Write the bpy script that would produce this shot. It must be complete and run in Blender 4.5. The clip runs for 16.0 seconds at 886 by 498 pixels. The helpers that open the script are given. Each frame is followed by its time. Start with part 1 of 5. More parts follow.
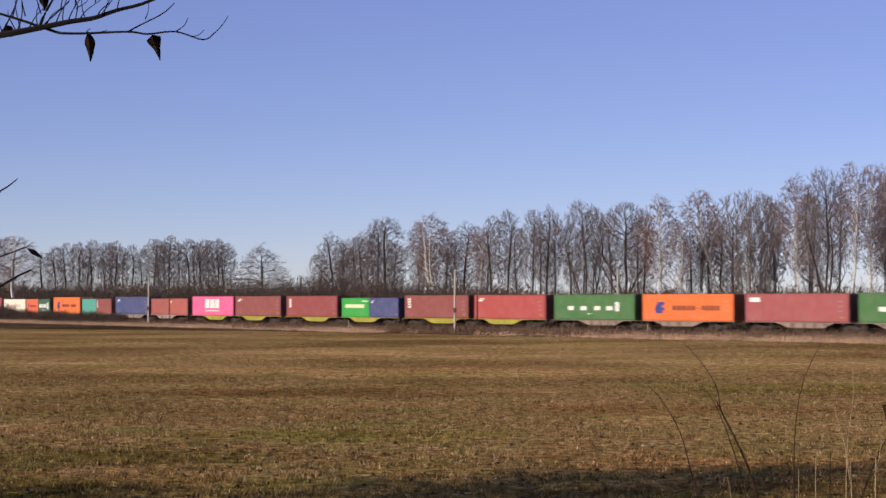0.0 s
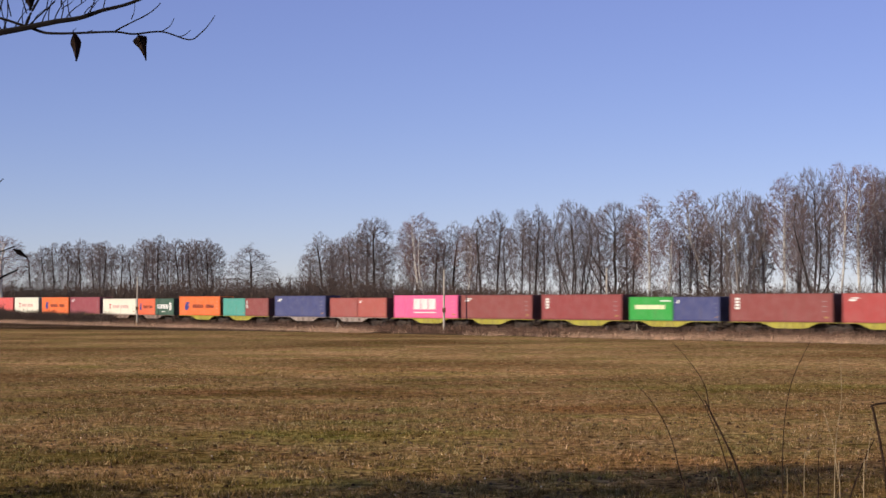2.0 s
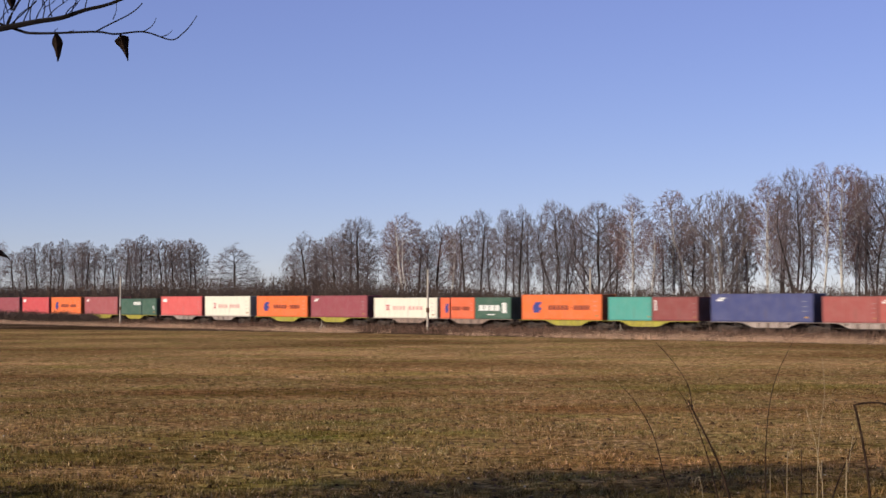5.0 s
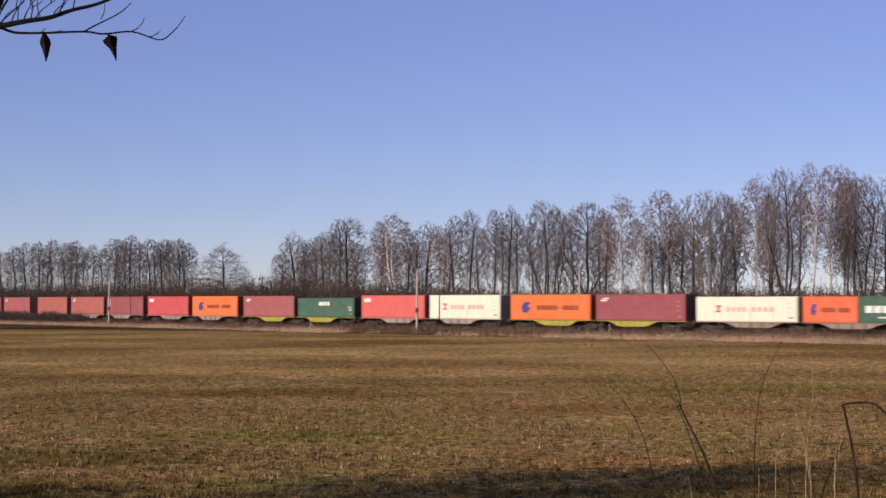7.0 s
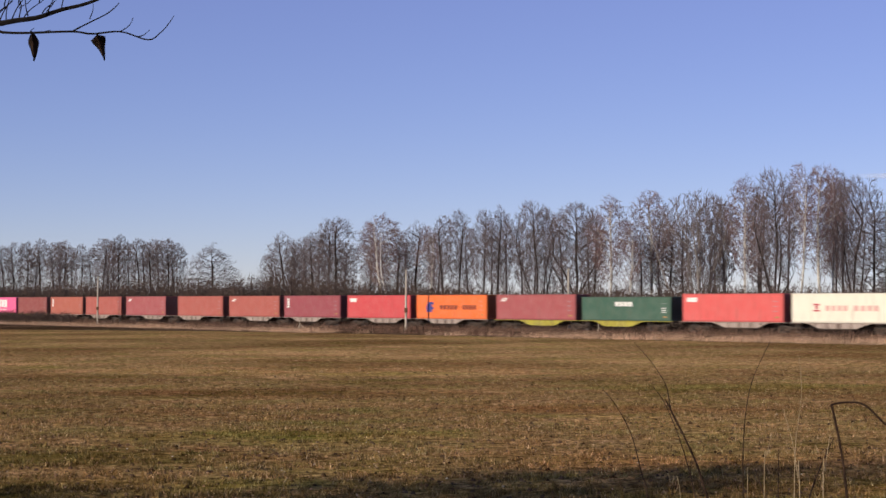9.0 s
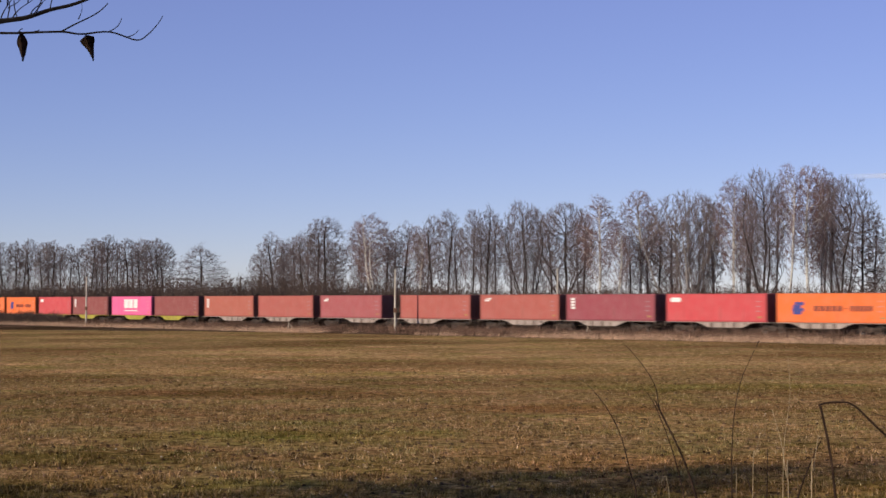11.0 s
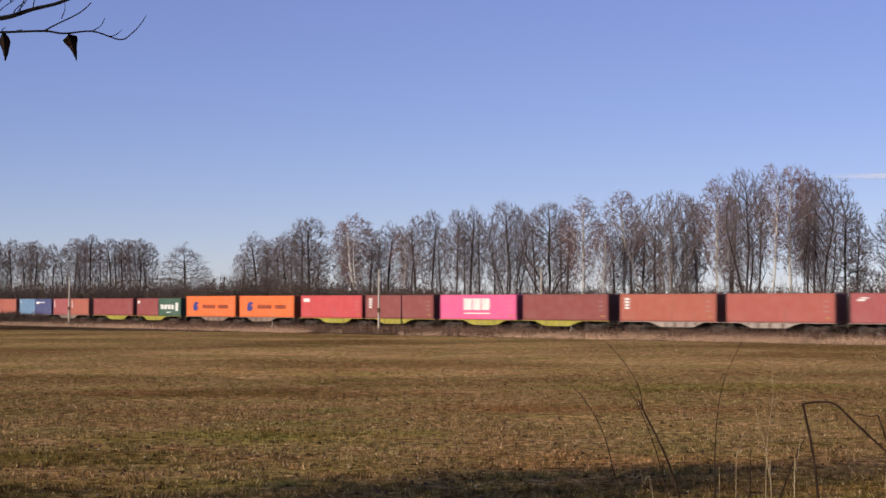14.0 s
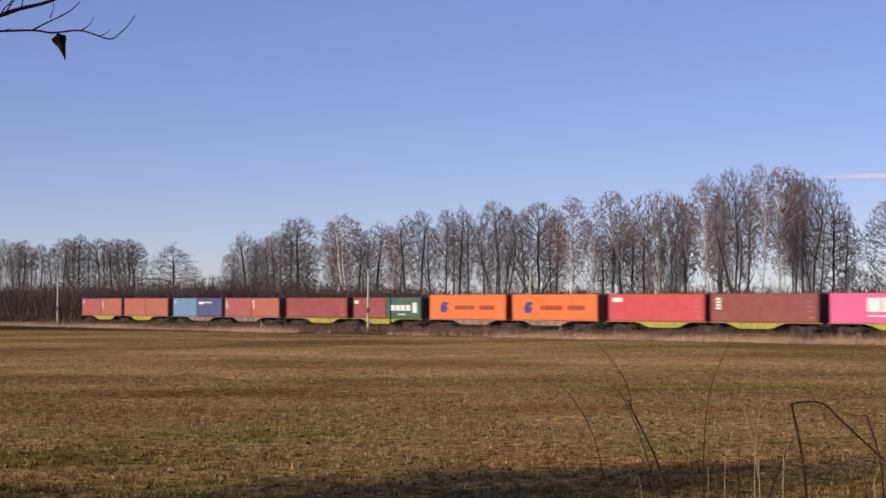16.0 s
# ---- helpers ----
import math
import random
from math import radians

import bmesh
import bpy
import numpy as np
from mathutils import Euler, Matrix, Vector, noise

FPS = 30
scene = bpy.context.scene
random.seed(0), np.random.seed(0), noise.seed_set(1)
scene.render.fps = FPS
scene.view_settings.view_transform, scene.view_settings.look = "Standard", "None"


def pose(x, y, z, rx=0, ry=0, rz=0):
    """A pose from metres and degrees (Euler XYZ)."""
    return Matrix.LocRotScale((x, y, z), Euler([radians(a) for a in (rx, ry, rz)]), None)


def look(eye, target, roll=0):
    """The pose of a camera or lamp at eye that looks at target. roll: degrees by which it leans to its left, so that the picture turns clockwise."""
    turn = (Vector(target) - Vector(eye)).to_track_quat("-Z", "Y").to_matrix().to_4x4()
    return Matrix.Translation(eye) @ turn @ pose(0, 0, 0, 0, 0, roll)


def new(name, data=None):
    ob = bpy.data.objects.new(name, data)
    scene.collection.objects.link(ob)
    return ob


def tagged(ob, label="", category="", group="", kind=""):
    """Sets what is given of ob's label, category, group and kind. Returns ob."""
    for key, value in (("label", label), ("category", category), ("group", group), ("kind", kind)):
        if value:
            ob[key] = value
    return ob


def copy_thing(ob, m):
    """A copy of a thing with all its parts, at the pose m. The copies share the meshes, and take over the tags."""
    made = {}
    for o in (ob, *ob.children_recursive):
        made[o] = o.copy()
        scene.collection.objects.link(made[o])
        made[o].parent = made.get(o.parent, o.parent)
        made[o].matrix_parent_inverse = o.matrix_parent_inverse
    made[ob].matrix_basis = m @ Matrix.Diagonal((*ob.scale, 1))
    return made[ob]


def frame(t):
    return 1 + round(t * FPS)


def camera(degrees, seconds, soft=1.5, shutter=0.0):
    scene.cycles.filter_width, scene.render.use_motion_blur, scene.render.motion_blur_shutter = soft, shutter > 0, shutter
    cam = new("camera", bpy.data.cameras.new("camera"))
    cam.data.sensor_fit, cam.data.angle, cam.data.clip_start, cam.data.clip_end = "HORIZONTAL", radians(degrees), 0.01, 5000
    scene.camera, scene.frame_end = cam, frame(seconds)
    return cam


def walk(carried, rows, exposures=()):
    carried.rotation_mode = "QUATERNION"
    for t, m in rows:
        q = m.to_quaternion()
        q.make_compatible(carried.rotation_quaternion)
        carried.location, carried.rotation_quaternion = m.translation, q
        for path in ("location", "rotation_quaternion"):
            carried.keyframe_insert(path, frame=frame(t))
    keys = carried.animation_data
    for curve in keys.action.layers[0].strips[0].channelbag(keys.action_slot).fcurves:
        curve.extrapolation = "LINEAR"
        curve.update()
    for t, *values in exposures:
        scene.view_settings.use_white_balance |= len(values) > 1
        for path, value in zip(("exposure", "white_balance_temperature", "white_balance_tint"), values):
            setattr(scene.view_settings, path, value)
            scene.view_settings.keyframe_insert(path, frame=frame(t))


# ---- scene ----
import collections

# camera: stands on a bank and pans slowly to the right
PAN = 0.0034264            # radians a second
EYE = (0.0, 0.0, 3.85)
cam = camera(31.29, 16.0, soft=1.5, shutter=0.5)
TILT = 91.92
walk(cam, [(t, pose(*EYE, TILT, 0, -math.degrees(PAN * (t - 8)))) for t in (0, 4, 8, 12, 16)],
     exposures=[(0, -0.02), (4, -0.02), (6.3, -0.065), (16, -0.065)])

# world and sun: low winter sun from behind, to the left
SUN_EL, SUN_AZ = 24.0, 228.0
world = bpy.data.worlds.new("sky")
scene.world = world
world.use_nodes = True
wn = world.node_tree.nodes
sky = wn.new("ShaderNodeTexSky")
sky.sky_type, sky.sun_disc = "NISHITA", False
sky.sun_elevation, sky.sun_rotation = radians(SUN_EL), radians(SUN_AZ)
sky.air_density, sky.dust_density, sky.ozone_density = 0.8, 0.1, 4.0
sky.altitude = 600
tint = wn.new("ShaderNodeMix")       # the clear, slightly violet blue of the day
tint.data_type, tint.blend_type = "RGBA", "MULTIPLY"
tint.inputs[0].default_value = 1.0
hue = wn.new("ShaderNodeMix")        # paler blue low down, more violet higher up
hue.data_type = "RGBA"
hue.inputs[6].default_value, hue.inputs[7].default_value = (0.98, 0.875, 1.0, 1), (1.60, 0.99, 1.165, 1)
where, height, rise = wn.new("ShaderNodeTexCoord"), wn.new("ShaderNodeSeparateXYZ"), wn.new("ShaderNodeMapRange")
rise.inputs["From Max"].default_value = 0.2
world.node_tree.links.new(where.outputs["Generated"], height.inputs[0])
world.node_tree.links.new(height.outputs["Z"], rise.inputs["Value"])
world.node_tree.links.new(rise.outputs[0], hue.inputs[0])
zenith, climb = wn.new("ShaderNodeMix"), wn.new("ShaderNodeMapRange")     # less violet overhead
zenith.data_type = "RGBA"
zenith.inputs[7].default_value = (1.5, 1.03, 0.96, 1)
climb.inputs["From Min"].default_value, climb.inputs["From Max"].default_value = 0.25, 0.6
world.node_tree.links.new(height.outputs["Z"], climb.inputs["Value"])
world.node_tree.links.new(climb.outputs[0], zenith.inputs[0])
world.node_tree.links.new(hue.outputs[2], zenith.inputs[6])
world.node_tree.links.new(zenith.outputs[2], tint.inputs[7])
even = wn.new("ShaderNodeGamma")
even.inputs[1].default_value = 0.82
rich = wn.new("ShaderNodeHueSaturation")
rich.inputs["Saturation"].default_value = 1.18
world.node_tree.links.new(sky.outputs[0], even.inputs[0])
world.node_tree.links.new(even.outputs[0], rich.inputs["Color"])
world.node_tree.links.new(rich.outputs[0], tint.inputs[6])
world.node_tree.links.new(tint.outputs[2], wn["Background"].inputs[0])
wn["Background"].inputs[1].default_value = 0.142
sun_data = bpy.data.lights.new("sun", "SUN")
sun_data.energy, sun_data.angle, sun_data.color = 4.6, radians(0.6), (1.0, 0.88, 0.72)
sun = new("sun", sun_data)
to_sun = Vector((math.sin(radians(SUN_AZ)) * math.cos(radians(SUN_EL)),
                 math.cos(radians(SUN_AZ)) * math.cos(radians(SUN_EL)), math.sin(radians(SUN_EL))))
sun.matrix_world = look(to_sun * 200, (0, 0, 0))

# ---- materials ----
def material(name, rough=0.8, metal=0.0):
    m = bpy.data.materials.new(name)
    m.use_nodes = True
    b = m.node_tree.nodes["Principled BSDF"]
    b.inputs["Roughness"].default_value, b.inputs["Metallic"].default_value = rough, metal
    b.inputs["Specular IOR Level"].default_value = 0.3
    return m, m.node_tree.nodes, m.node_tree.links, b


def noise_node(n, l, scale, detail=4, coord="Object", stretch=(1, 1, 1)):
    tc, mp, nz = n.new("ShaderNodeTexCoord"), n.new("ShaderNodeMapping"), n.new("ShaderNodeTexNoise")
    mp.inputs["Scale"].default_value = stretch
    nz.inputs["Scale"].default_value, nz.inputs["Detail"].default_value = scale, detail
    l.new(tc.outputs[coord], mp.inputs[0])
    l.new(mp.outputs[0], nz.inputs["Vector"])
    return nz.outputs["Fac"]


def ramp(n, l, fac, stops):
    r = n.new("ShaderNodeValToRGB")
    e = r.color_ramp.elements
    while len(e) < len(stops):
        e.new(0.5)
    for k, (p, c) in zip(e, stops):
        k.position, k.color = p, (*c, 1)
    l.new(fac, r.inputs[0])
    return r.outputs[0]


def mix(n, l, fac, a, b, how="MIX"):
    x = n.new("ShaderNodeMix")
    x.data_type, x.blend_type = "RGBA", how
    for v, i in ((fac, 0), (a, 6), (b, 7)):
        if isinstance(v, (int, float)):
            x.inputs[i].default_value = v
        elif isinstance(v, tuple):
            x.inputs[i].default_value = (*v, 1)
        else:
            l.new(v, x.inputs[i])
    return x.outputs[2]


def bump(n, l, b, height, strength, dist):
    u = n.new("ShaderNodeBump")
    u.inputs["Strength"].default_value, u.inputs["Distance"].default_value = strength, dist
    l.new(height, u.inputs["Height"])
    l.new(u.outputs[0], b.inputs["Normal"])


def speckled(name, dark, light, scale, rough=0.85, metal=0.0, big=0.3, stretch=(1, 1, 1), relief=0.02):
    """A surface of two tones, with grain and larger stains."""
    m, n, l, b = material(name, rough, metal)
    fine = noise_node(n, l, scale, 5, stretch=stretch)
    c = ramp(n, l, fine, [(0.3, dark), (0.7, light)])
    stain = ramp(n, l, noise_node(n, l, scale * big * 0.3, 3), [(0.35, (0.72, 0.7, 0.68)), (0.65, (1, 1, 1))])
    l.new(mix(n, l, 1.0, c, stain, "MULTIPLY"), b.inputs["Base Color"])
    bump(n, l, b, fine, 0.5, relief)
    b.inputs["Specular IOR Level"].default_value = 0.3 if metal else 0.1
    return m


def paint(name, rough=0.5, dirt=(0.13, 0.09, 0.06), amount=0.46, start=0.54):
    """Weathered paint in the object's own colour: faded in patches, streaked with rust and dust."""
    m, n, l, b = material(name, rough)
    info = n.new("ShaderNodeObjectInfo")
    fade = noise_node(n, l, 0.9, 4)
    base = mix(n, l, ramp(n, l, fade, [(0.4, (0, 0, 0)), (0.8, (0.09, 0.09, 0.09))]), info.outputs["Color"], (0.55, 0.5, 0.45))
    streak = noise_node(n, l, 2.2, 6, stretch=(2.4, 2.4, 0.22))
    dirty = mix(n, l, ramp(n, l, streak, [(start, (0, 0, 0)), (0.78, (amount, amount, amount))]), base, dirt)
    l.new(dirty, b.inputs["Base Color"])
    bump(n, l, b, fade, 0.15, 0.01)
    return m


# tinted patches of the meadow, some worn, mossy, bleached: centre x, y, half-lengths, tint
PATCHES = [(-8.0, 67.0, 10.5, 4.2, (0.60, 0.53, 0.47)), (3.0, 88.0, 13.0, 6.0, (1.22, 1.18, 1.16)), (-13.0, 88.0, 10.0, 5.5, (1.22, 1.18, 1.15)),
           # at y 39 and 33: darker turf at the near left
           (-4.2, 45.5, 5.5, 2.6, (0.82, 0.95, 0.66)), (-9.0, 39.0, 5.0, 3.0, (0.68, 0.76, 0.58)), (-11.0, 33.0, 6.0, 3.0, (0.74, 0.78, 0.64)), (6.0, 38.0, 4.5, 2.4, (1.12, 1.02, 0.96)),
           (5.5, 57.0, 6.0, 2.8, (0.86, 0.74, 0.68)), (2.0, 112.0, 46.0, 26.0, (1.2, 1.18, 1.2)), (14.0, 72.0, 8.0, 4.0, (0.88, 0.98, 0.74)),
           # both at y 31.5: olive tree shade of the near edge, put in colour
           (-2.0, 31.5, 12.0, 3.4, (0.86, 0.86, 0.76)), (8.0, 31.5, 5.0, 3.0, (0.86, 0.84, 0.74))]


def patched(n, l, color):
    """Tint a colour inside the meadow's patches, whose edges are ragged."""
    tc, sep = n.new("ShaderNodeTexCoord"), n.new("ShaderNodeSeparateXYZ")
    l.new(tc.outputs["Object"], sep.inputs[0])
    ragged = noise_node(n, l, 0.55, 6, "Object", (0.7, 1, 1))

    def calc(how, a, b):
        x = n.new("ShaderNodeMath")
        x.operation = how
        for i, v in enumerate((a, b)):
            if isinstance(v, (int, float)):
                x.inputs[i].default_value = v
            else:
                l.new(v, x.inputs[i])
        return x.outputs[0]

    for cx, cy, rx, ry, tone in PATCHES:
        u = calc("MULTIPLY", calc("SUBTRACT", sep.outputs["X"], cx), 1 / rx)
        v = calc("MULTIPLY", calc("SUBTRACT", sep.outputs["Y"], cy), 1 / ry)
        far = calc("SQRT", calc("ADD", calc("MULTIPLY", u, u), calc("MULTIPLY", v, v)), 0)
        inside = n.new("ShaderNodeMapRange")
        inside.inputs["From Min"].default_value, inside.inputs["From Max"].default_value = 2.0, 1.2
        l.new(calc("ADD", far, calc("MULTIPLY", ragged, 1.6)), inside.inputs["Value"])
        color = mix(n, l, inside.outputs[0], color, mix(n, l, 1.0, color, tone, "MULTIPLY"))
    return color


def ground_cover(name, tones, small=6.5, patches=False):
    """Turf: straw, moss and earth in tufts, drifts and wide patches. tones: earth, straw, green, dull."""
    m, n, l, b = material(name, 0.95)
    b.inputs["Specular IOR Level"].default_value = 0.0
    fine = noise_node(n, l, small, 6, "Object")
    clump = noise_node(n, l, 2.3, 4, "Object")
    drift = noise_node(n, l, 0.4, 8, "Object", (0.8, 1.0, 1))
    wide = noise_node(n, l, 0.075, 9, "Object", (0.6, 0.75, 1))
    c = ramp(n, l, fine, [(0.36, tones[0]), (0.5, tones[3]), (0.66, tones[1])])
    g = mix(n, l, ramp(n, l, drift, [(0.42, (0, 0, 0)), (0.66, (0.75, 0.75, 0.75))]), c, tones[2])
    g = mix(n, l, 1.0, g, ramp(n, l, noise_node(n, l, 0.23, 7, "Object", (0.7, 1, 1)), [(0.34, (0.84, 0.93, 0.68)), (0.48, (1, 1, 1)), (0.58, (0.94, 0.85, 0.80)), (0.68, (1.25, 1.22, 1.28))]), "MULTIPLY")
    g = mix(n, l, 1.0, g, ramp(n, l, clump, [(0.36, (0.36, 0.31, 0.28)), (0.5, (0.98, 0.98, 0.98)), (0.64, (1.55, 1.5, 1.46))]), "MULTIPLY")
    w = ramp(n, l, wide, [(0.38, (0.68, 0.62, 0.58)), (0.5, (0.97, 0.97, 0.97)), (0.62, (1.34, 1.32, 1.32))])
    c = mix(n, l, 1.0, g, w, "MULTIPLY")
    l.new(patched(n, l, c) if patches else c, b.inputs["Base Color"])
    bump(n, l, b, fine, 1.0, 0.05)
    return m


def blades(name, tones, patch=0.35, drifts=((0.30, (0.80, 0.93, 0.66)), (0.42, (0.90, 0.95, 0.82)), (0.52, (1.0, 0.92, 0.9)), (0.60, (0.9, 0.76, 0.7)), (0.70, (1.3, 1.22, 1.25))), patches=False):
    """Leaves of grass, each of its own tone, greener or paler in patches."""
    m, n, l, b = material(name, 0.8)
    geo = n.new("ShaderNodeNewGeometry")
    own = ramp(n, l, geo.outputs["Random Per Island"], [(i / (len(tones) - 1), c) for i, c in enumerate(tones)])
    drift = noise_node(n, l, patch, 4, "Object", (0.6, 1, 1))
    clump = ramp(n, l, noise_node(n, l, 3.4, 4, "Object"), [(0.38, (0.36, 0.34, 0.31)), (0.5, (0.93, 0.92, 0.91)), (0.64, (1.6, 1.5, 1.42))])
    c = mix(n, l, 1.0, mix(n, l, 1.0, own, ramp(n, l, drift, drifts), "MULTIPLY"), clump, "MULTIPLY")
    l.new(patched(n, l, c) if patches else c, b.inputs["Base Color"])
    b.inputs["Specular IOR Level"].default_value = 0.0
    return m


def twig_bark(name, a, c):
    m, n, l, b = material(name, 0.9)
    info = n.new("ShaderNodeObjectInfo")
    own = mix(n, l, info.outputs["Random"], a, c)
    grain = ramp(n, l, noise_node(n, l, 3.0, 4), [(0.3, (0.75, 0.75, 0.75)), (0.7, (1.2, 1.2, 1.2))])
    l.new(mix(n, l, 1.0, own, grain, "MULTIPLY"), b.inputs["Base Color"])
    b.inputs["Specular IOR Level"].default_value = 0.1
    return m


TURF = ground_cover("turf", [(0.122, 0.067, 0.034), (0.53, 0.345, 0.17), (0.21, 0.16, 0.056), (0.33, 0.205, 0.092)], patches=True)
VERGE = ground_cover("verge_soil", [(0.05, 0.032, 0.024), (0.16, 0.10, 0.065), (0.085, 0.06, 0.035), (0.09, 0.058, 0.04)], 4.0)
BALLAST = speckled("ballast", (0.05, 0.036, 0.028), (0.14, 0.10, 0.078), 14, big=0.1)
RUST = speckled("rusty_steel", (0.10, 0.05, 0.03), (0.22, 0.12, 0.08), 8, 0.7, 0.4)
SLEEPER = speckled("weathered_sleeper", (0.10, 0.08, 0.065), (0.25, 0.21, 0.18), 7)
GEAR = speckled("grimy_running_gear", (0.04, 0.03, 0.025), (0.11, 0.083, 0.067), 9, 0.85)
TREAD = speckled("worn_wheel_steel", (0.05, 0.04, 0.035), (0.13, 0.11, 0.1), 9, 0.5, 0.7)
PAINT = paint("container_paint")
SILL = paint("wagon_paint", 0.6, (0.075, 0.05, 0.035), 0.9, 0.465)
LOGO = paint("sign_paint", 0.5)
STEEL = speckled("galvanised_steel", (0.28, 0.28, 0.28), (0.5, 0.5, 0.5), 20, 0.5, 0.5)
POLE = speckled("weathered_concrete", (0.42, 0.37, 0.31), (0.62, 0.56, 0.47), 6, 0.9, stretch=(1, 1, 0.3))
DARKPOLE = speckled("tarred_timber", (0.06, 0.05, 0.045), (0.16, 0.13, 0.11), 6, stretch=(1, 1, 0.2))
PALEWOOD = speckled("bleached_timber", (0.32, 0.27, 0.21), (0.6, 0.53, 0.43), 12, stretch=(1, 1, 0.2))
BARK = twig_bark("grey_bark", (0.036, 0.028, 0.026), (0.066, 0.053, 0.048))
ASHBARK = twig_bark("ash_bark", (0.20, 0.17, 0.15), (0.30, 0.26, 0.235))
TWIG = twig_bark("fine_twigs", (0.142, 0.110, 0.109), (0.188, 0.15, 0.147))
REDTWIG = twig_bark("birch_twigs", (0.20, 0.125, 0.117), (0.245, 0.16, 0.148))
THICKET = twig_bark("thicket_stems", (0.085, 0.06, 0.05), (0.105, 0.076, 0.063))
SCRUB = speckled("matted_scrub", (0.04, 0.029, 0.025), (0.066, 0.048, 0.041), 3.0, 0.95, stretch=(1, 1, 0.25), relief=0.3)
CONIFER = speckled("spruce_needles", (0.012, 0.02, 0.012), (0.035, 0.05, 0.028), 3)
NEARBARK = speckled("dark_bark", (0.02, 0.012, 0.008), (0.06, 0.036, 0.024), 30, 1.0, relief=0.003)
# young tree's bark, its shade put into a near-black colour
SHADETWIG = speckled("shaded_bark", (0.006, 0.005, 0.005), (0.022, 0.018, 0.017), 30, 1.0, relief=0.003)
DEADLEAF = speckled("withered_leaf", (0.018, 0.012, 0.010), (0.06, 0.037, 0.026), 40, 0.8, relief=0.002)
STRAWSTALK = speckled("dry_stalk", (0.28, 0.20, 0.11), (0.52, 0.40, 0.24), 40, 0.8, relief=0.002)
GRASS = blades("short_grass", [(0.12, 0.068, 0.034), (0.155, 0.122, 0.042), (0.30, 0.19, 0.088), (0.13, 0.108, 0.04), (0.38, 0.27, 0.155), (0.215, 0.142, 0.07), (0.60, 0.475, 0.32)], patches=True)
PLAIN = ((0.35, (0.8, 0.78, 0.76)), (0.65, (1.2, 1.15, 1.12)))
REED = blades("dry_reed_grass", [(0.42, 0.28, 0.195), (0.66, 0.47, 0.335), (0.30, 0.20, 0.14), (0.76, 0.58, 0.43)], 0.12, PLAIN)

LITTER = blades("withered_leaves", [(0.20, 0.10, 0.06), (0.42, 0.27, 0.17), (0.14, 0.07, 0.045), (0.60, 0.45, 0.32)], 0.35, PLAIN)
WEED = blades("dead_weeds", [(0.10, 0.065, 0.05), (0.19, 0.125, 0.095), (0.13, 0.085, 0.066), (0.27, 0.185, 0.14)], 0.12, PLAIN)


def birch_bark():
    m, n, l, b = material("birch_bark", 0.8)
    nz = noise_node(n, l, 2.5, 4, stretch=(1, 1, 2.5))
    l.new(ramp(n, l, nz, [(0.34, (0.12, 0.10, 0.09)), (0.42, (0.58, 0.54, 0.49)), (0.8, (0.72, 0.68, 0.62))]), b.inputs["Base Color"])
    return m


BIRCH = birch_bark()

# ---- building helpers ----
def part(name, data, mat, parent=None, label="", m=None, color=None):
    """One mesh object from a bmesh or a mesh, under its thing."""
    if isinstance(data, bmesh.types.BMesh):
        me = bpy.data.meshes.new(name)
        data.to_mesh(me)
        data.free()
        data = me
    if mat and not data.materials:
        data.materials.append(mat)
    ob = new(name, data)
    ob.parent = parent
    if m is not None:
        ob.matrix_basis = m
    if color:
        ob.color = (*color, 1)
    if label:
        ob["label"] = label
    return ob


def box(bm, x0, x1, y0, y1, z0, z1, bevel=0.0):
    r = bmesh.ops.create_cube(bm, size=1)
    bmesh.ops.scale(bm, verts=r["verts"], vec=(x1 - x0, y1 - y0, z1 - z0))
    bmesh.ops.translate(bm, verts=r["verts"], vec=((x0 + x1) / 2, (y0 + y1) / 2, (z0 + z1) / 2))
    if bevel:
        edges = list({e for v in r["verts"] for e in v.link_edges})
        bmesh.ops.bevel(bm, geom=edges, offset=bevel, segments=1, affect="EDGES")
    return bm


def boxes(*rows, bevel=0.0):
    bm = bmesh.new()
    for r in rows:
        box(bm, *r, bevel=bevel)
    return bm


def rod(bm, a, b, r0, r1=None, sides=8):
    a, b = Vector(a), Vector(b)
    q = (b - a).to_track_quat("Z", "Y").to_matrix().to_4x4()
    bmesh.ops.create_cone(bm, cap_ends=True, segments=sides, radius1=r0, radius2=r0 if r1 is None else r1,
                          depth=(b - a).length, matrix=Matrix.Translation((a + b) / 2) @ q)
    return bm


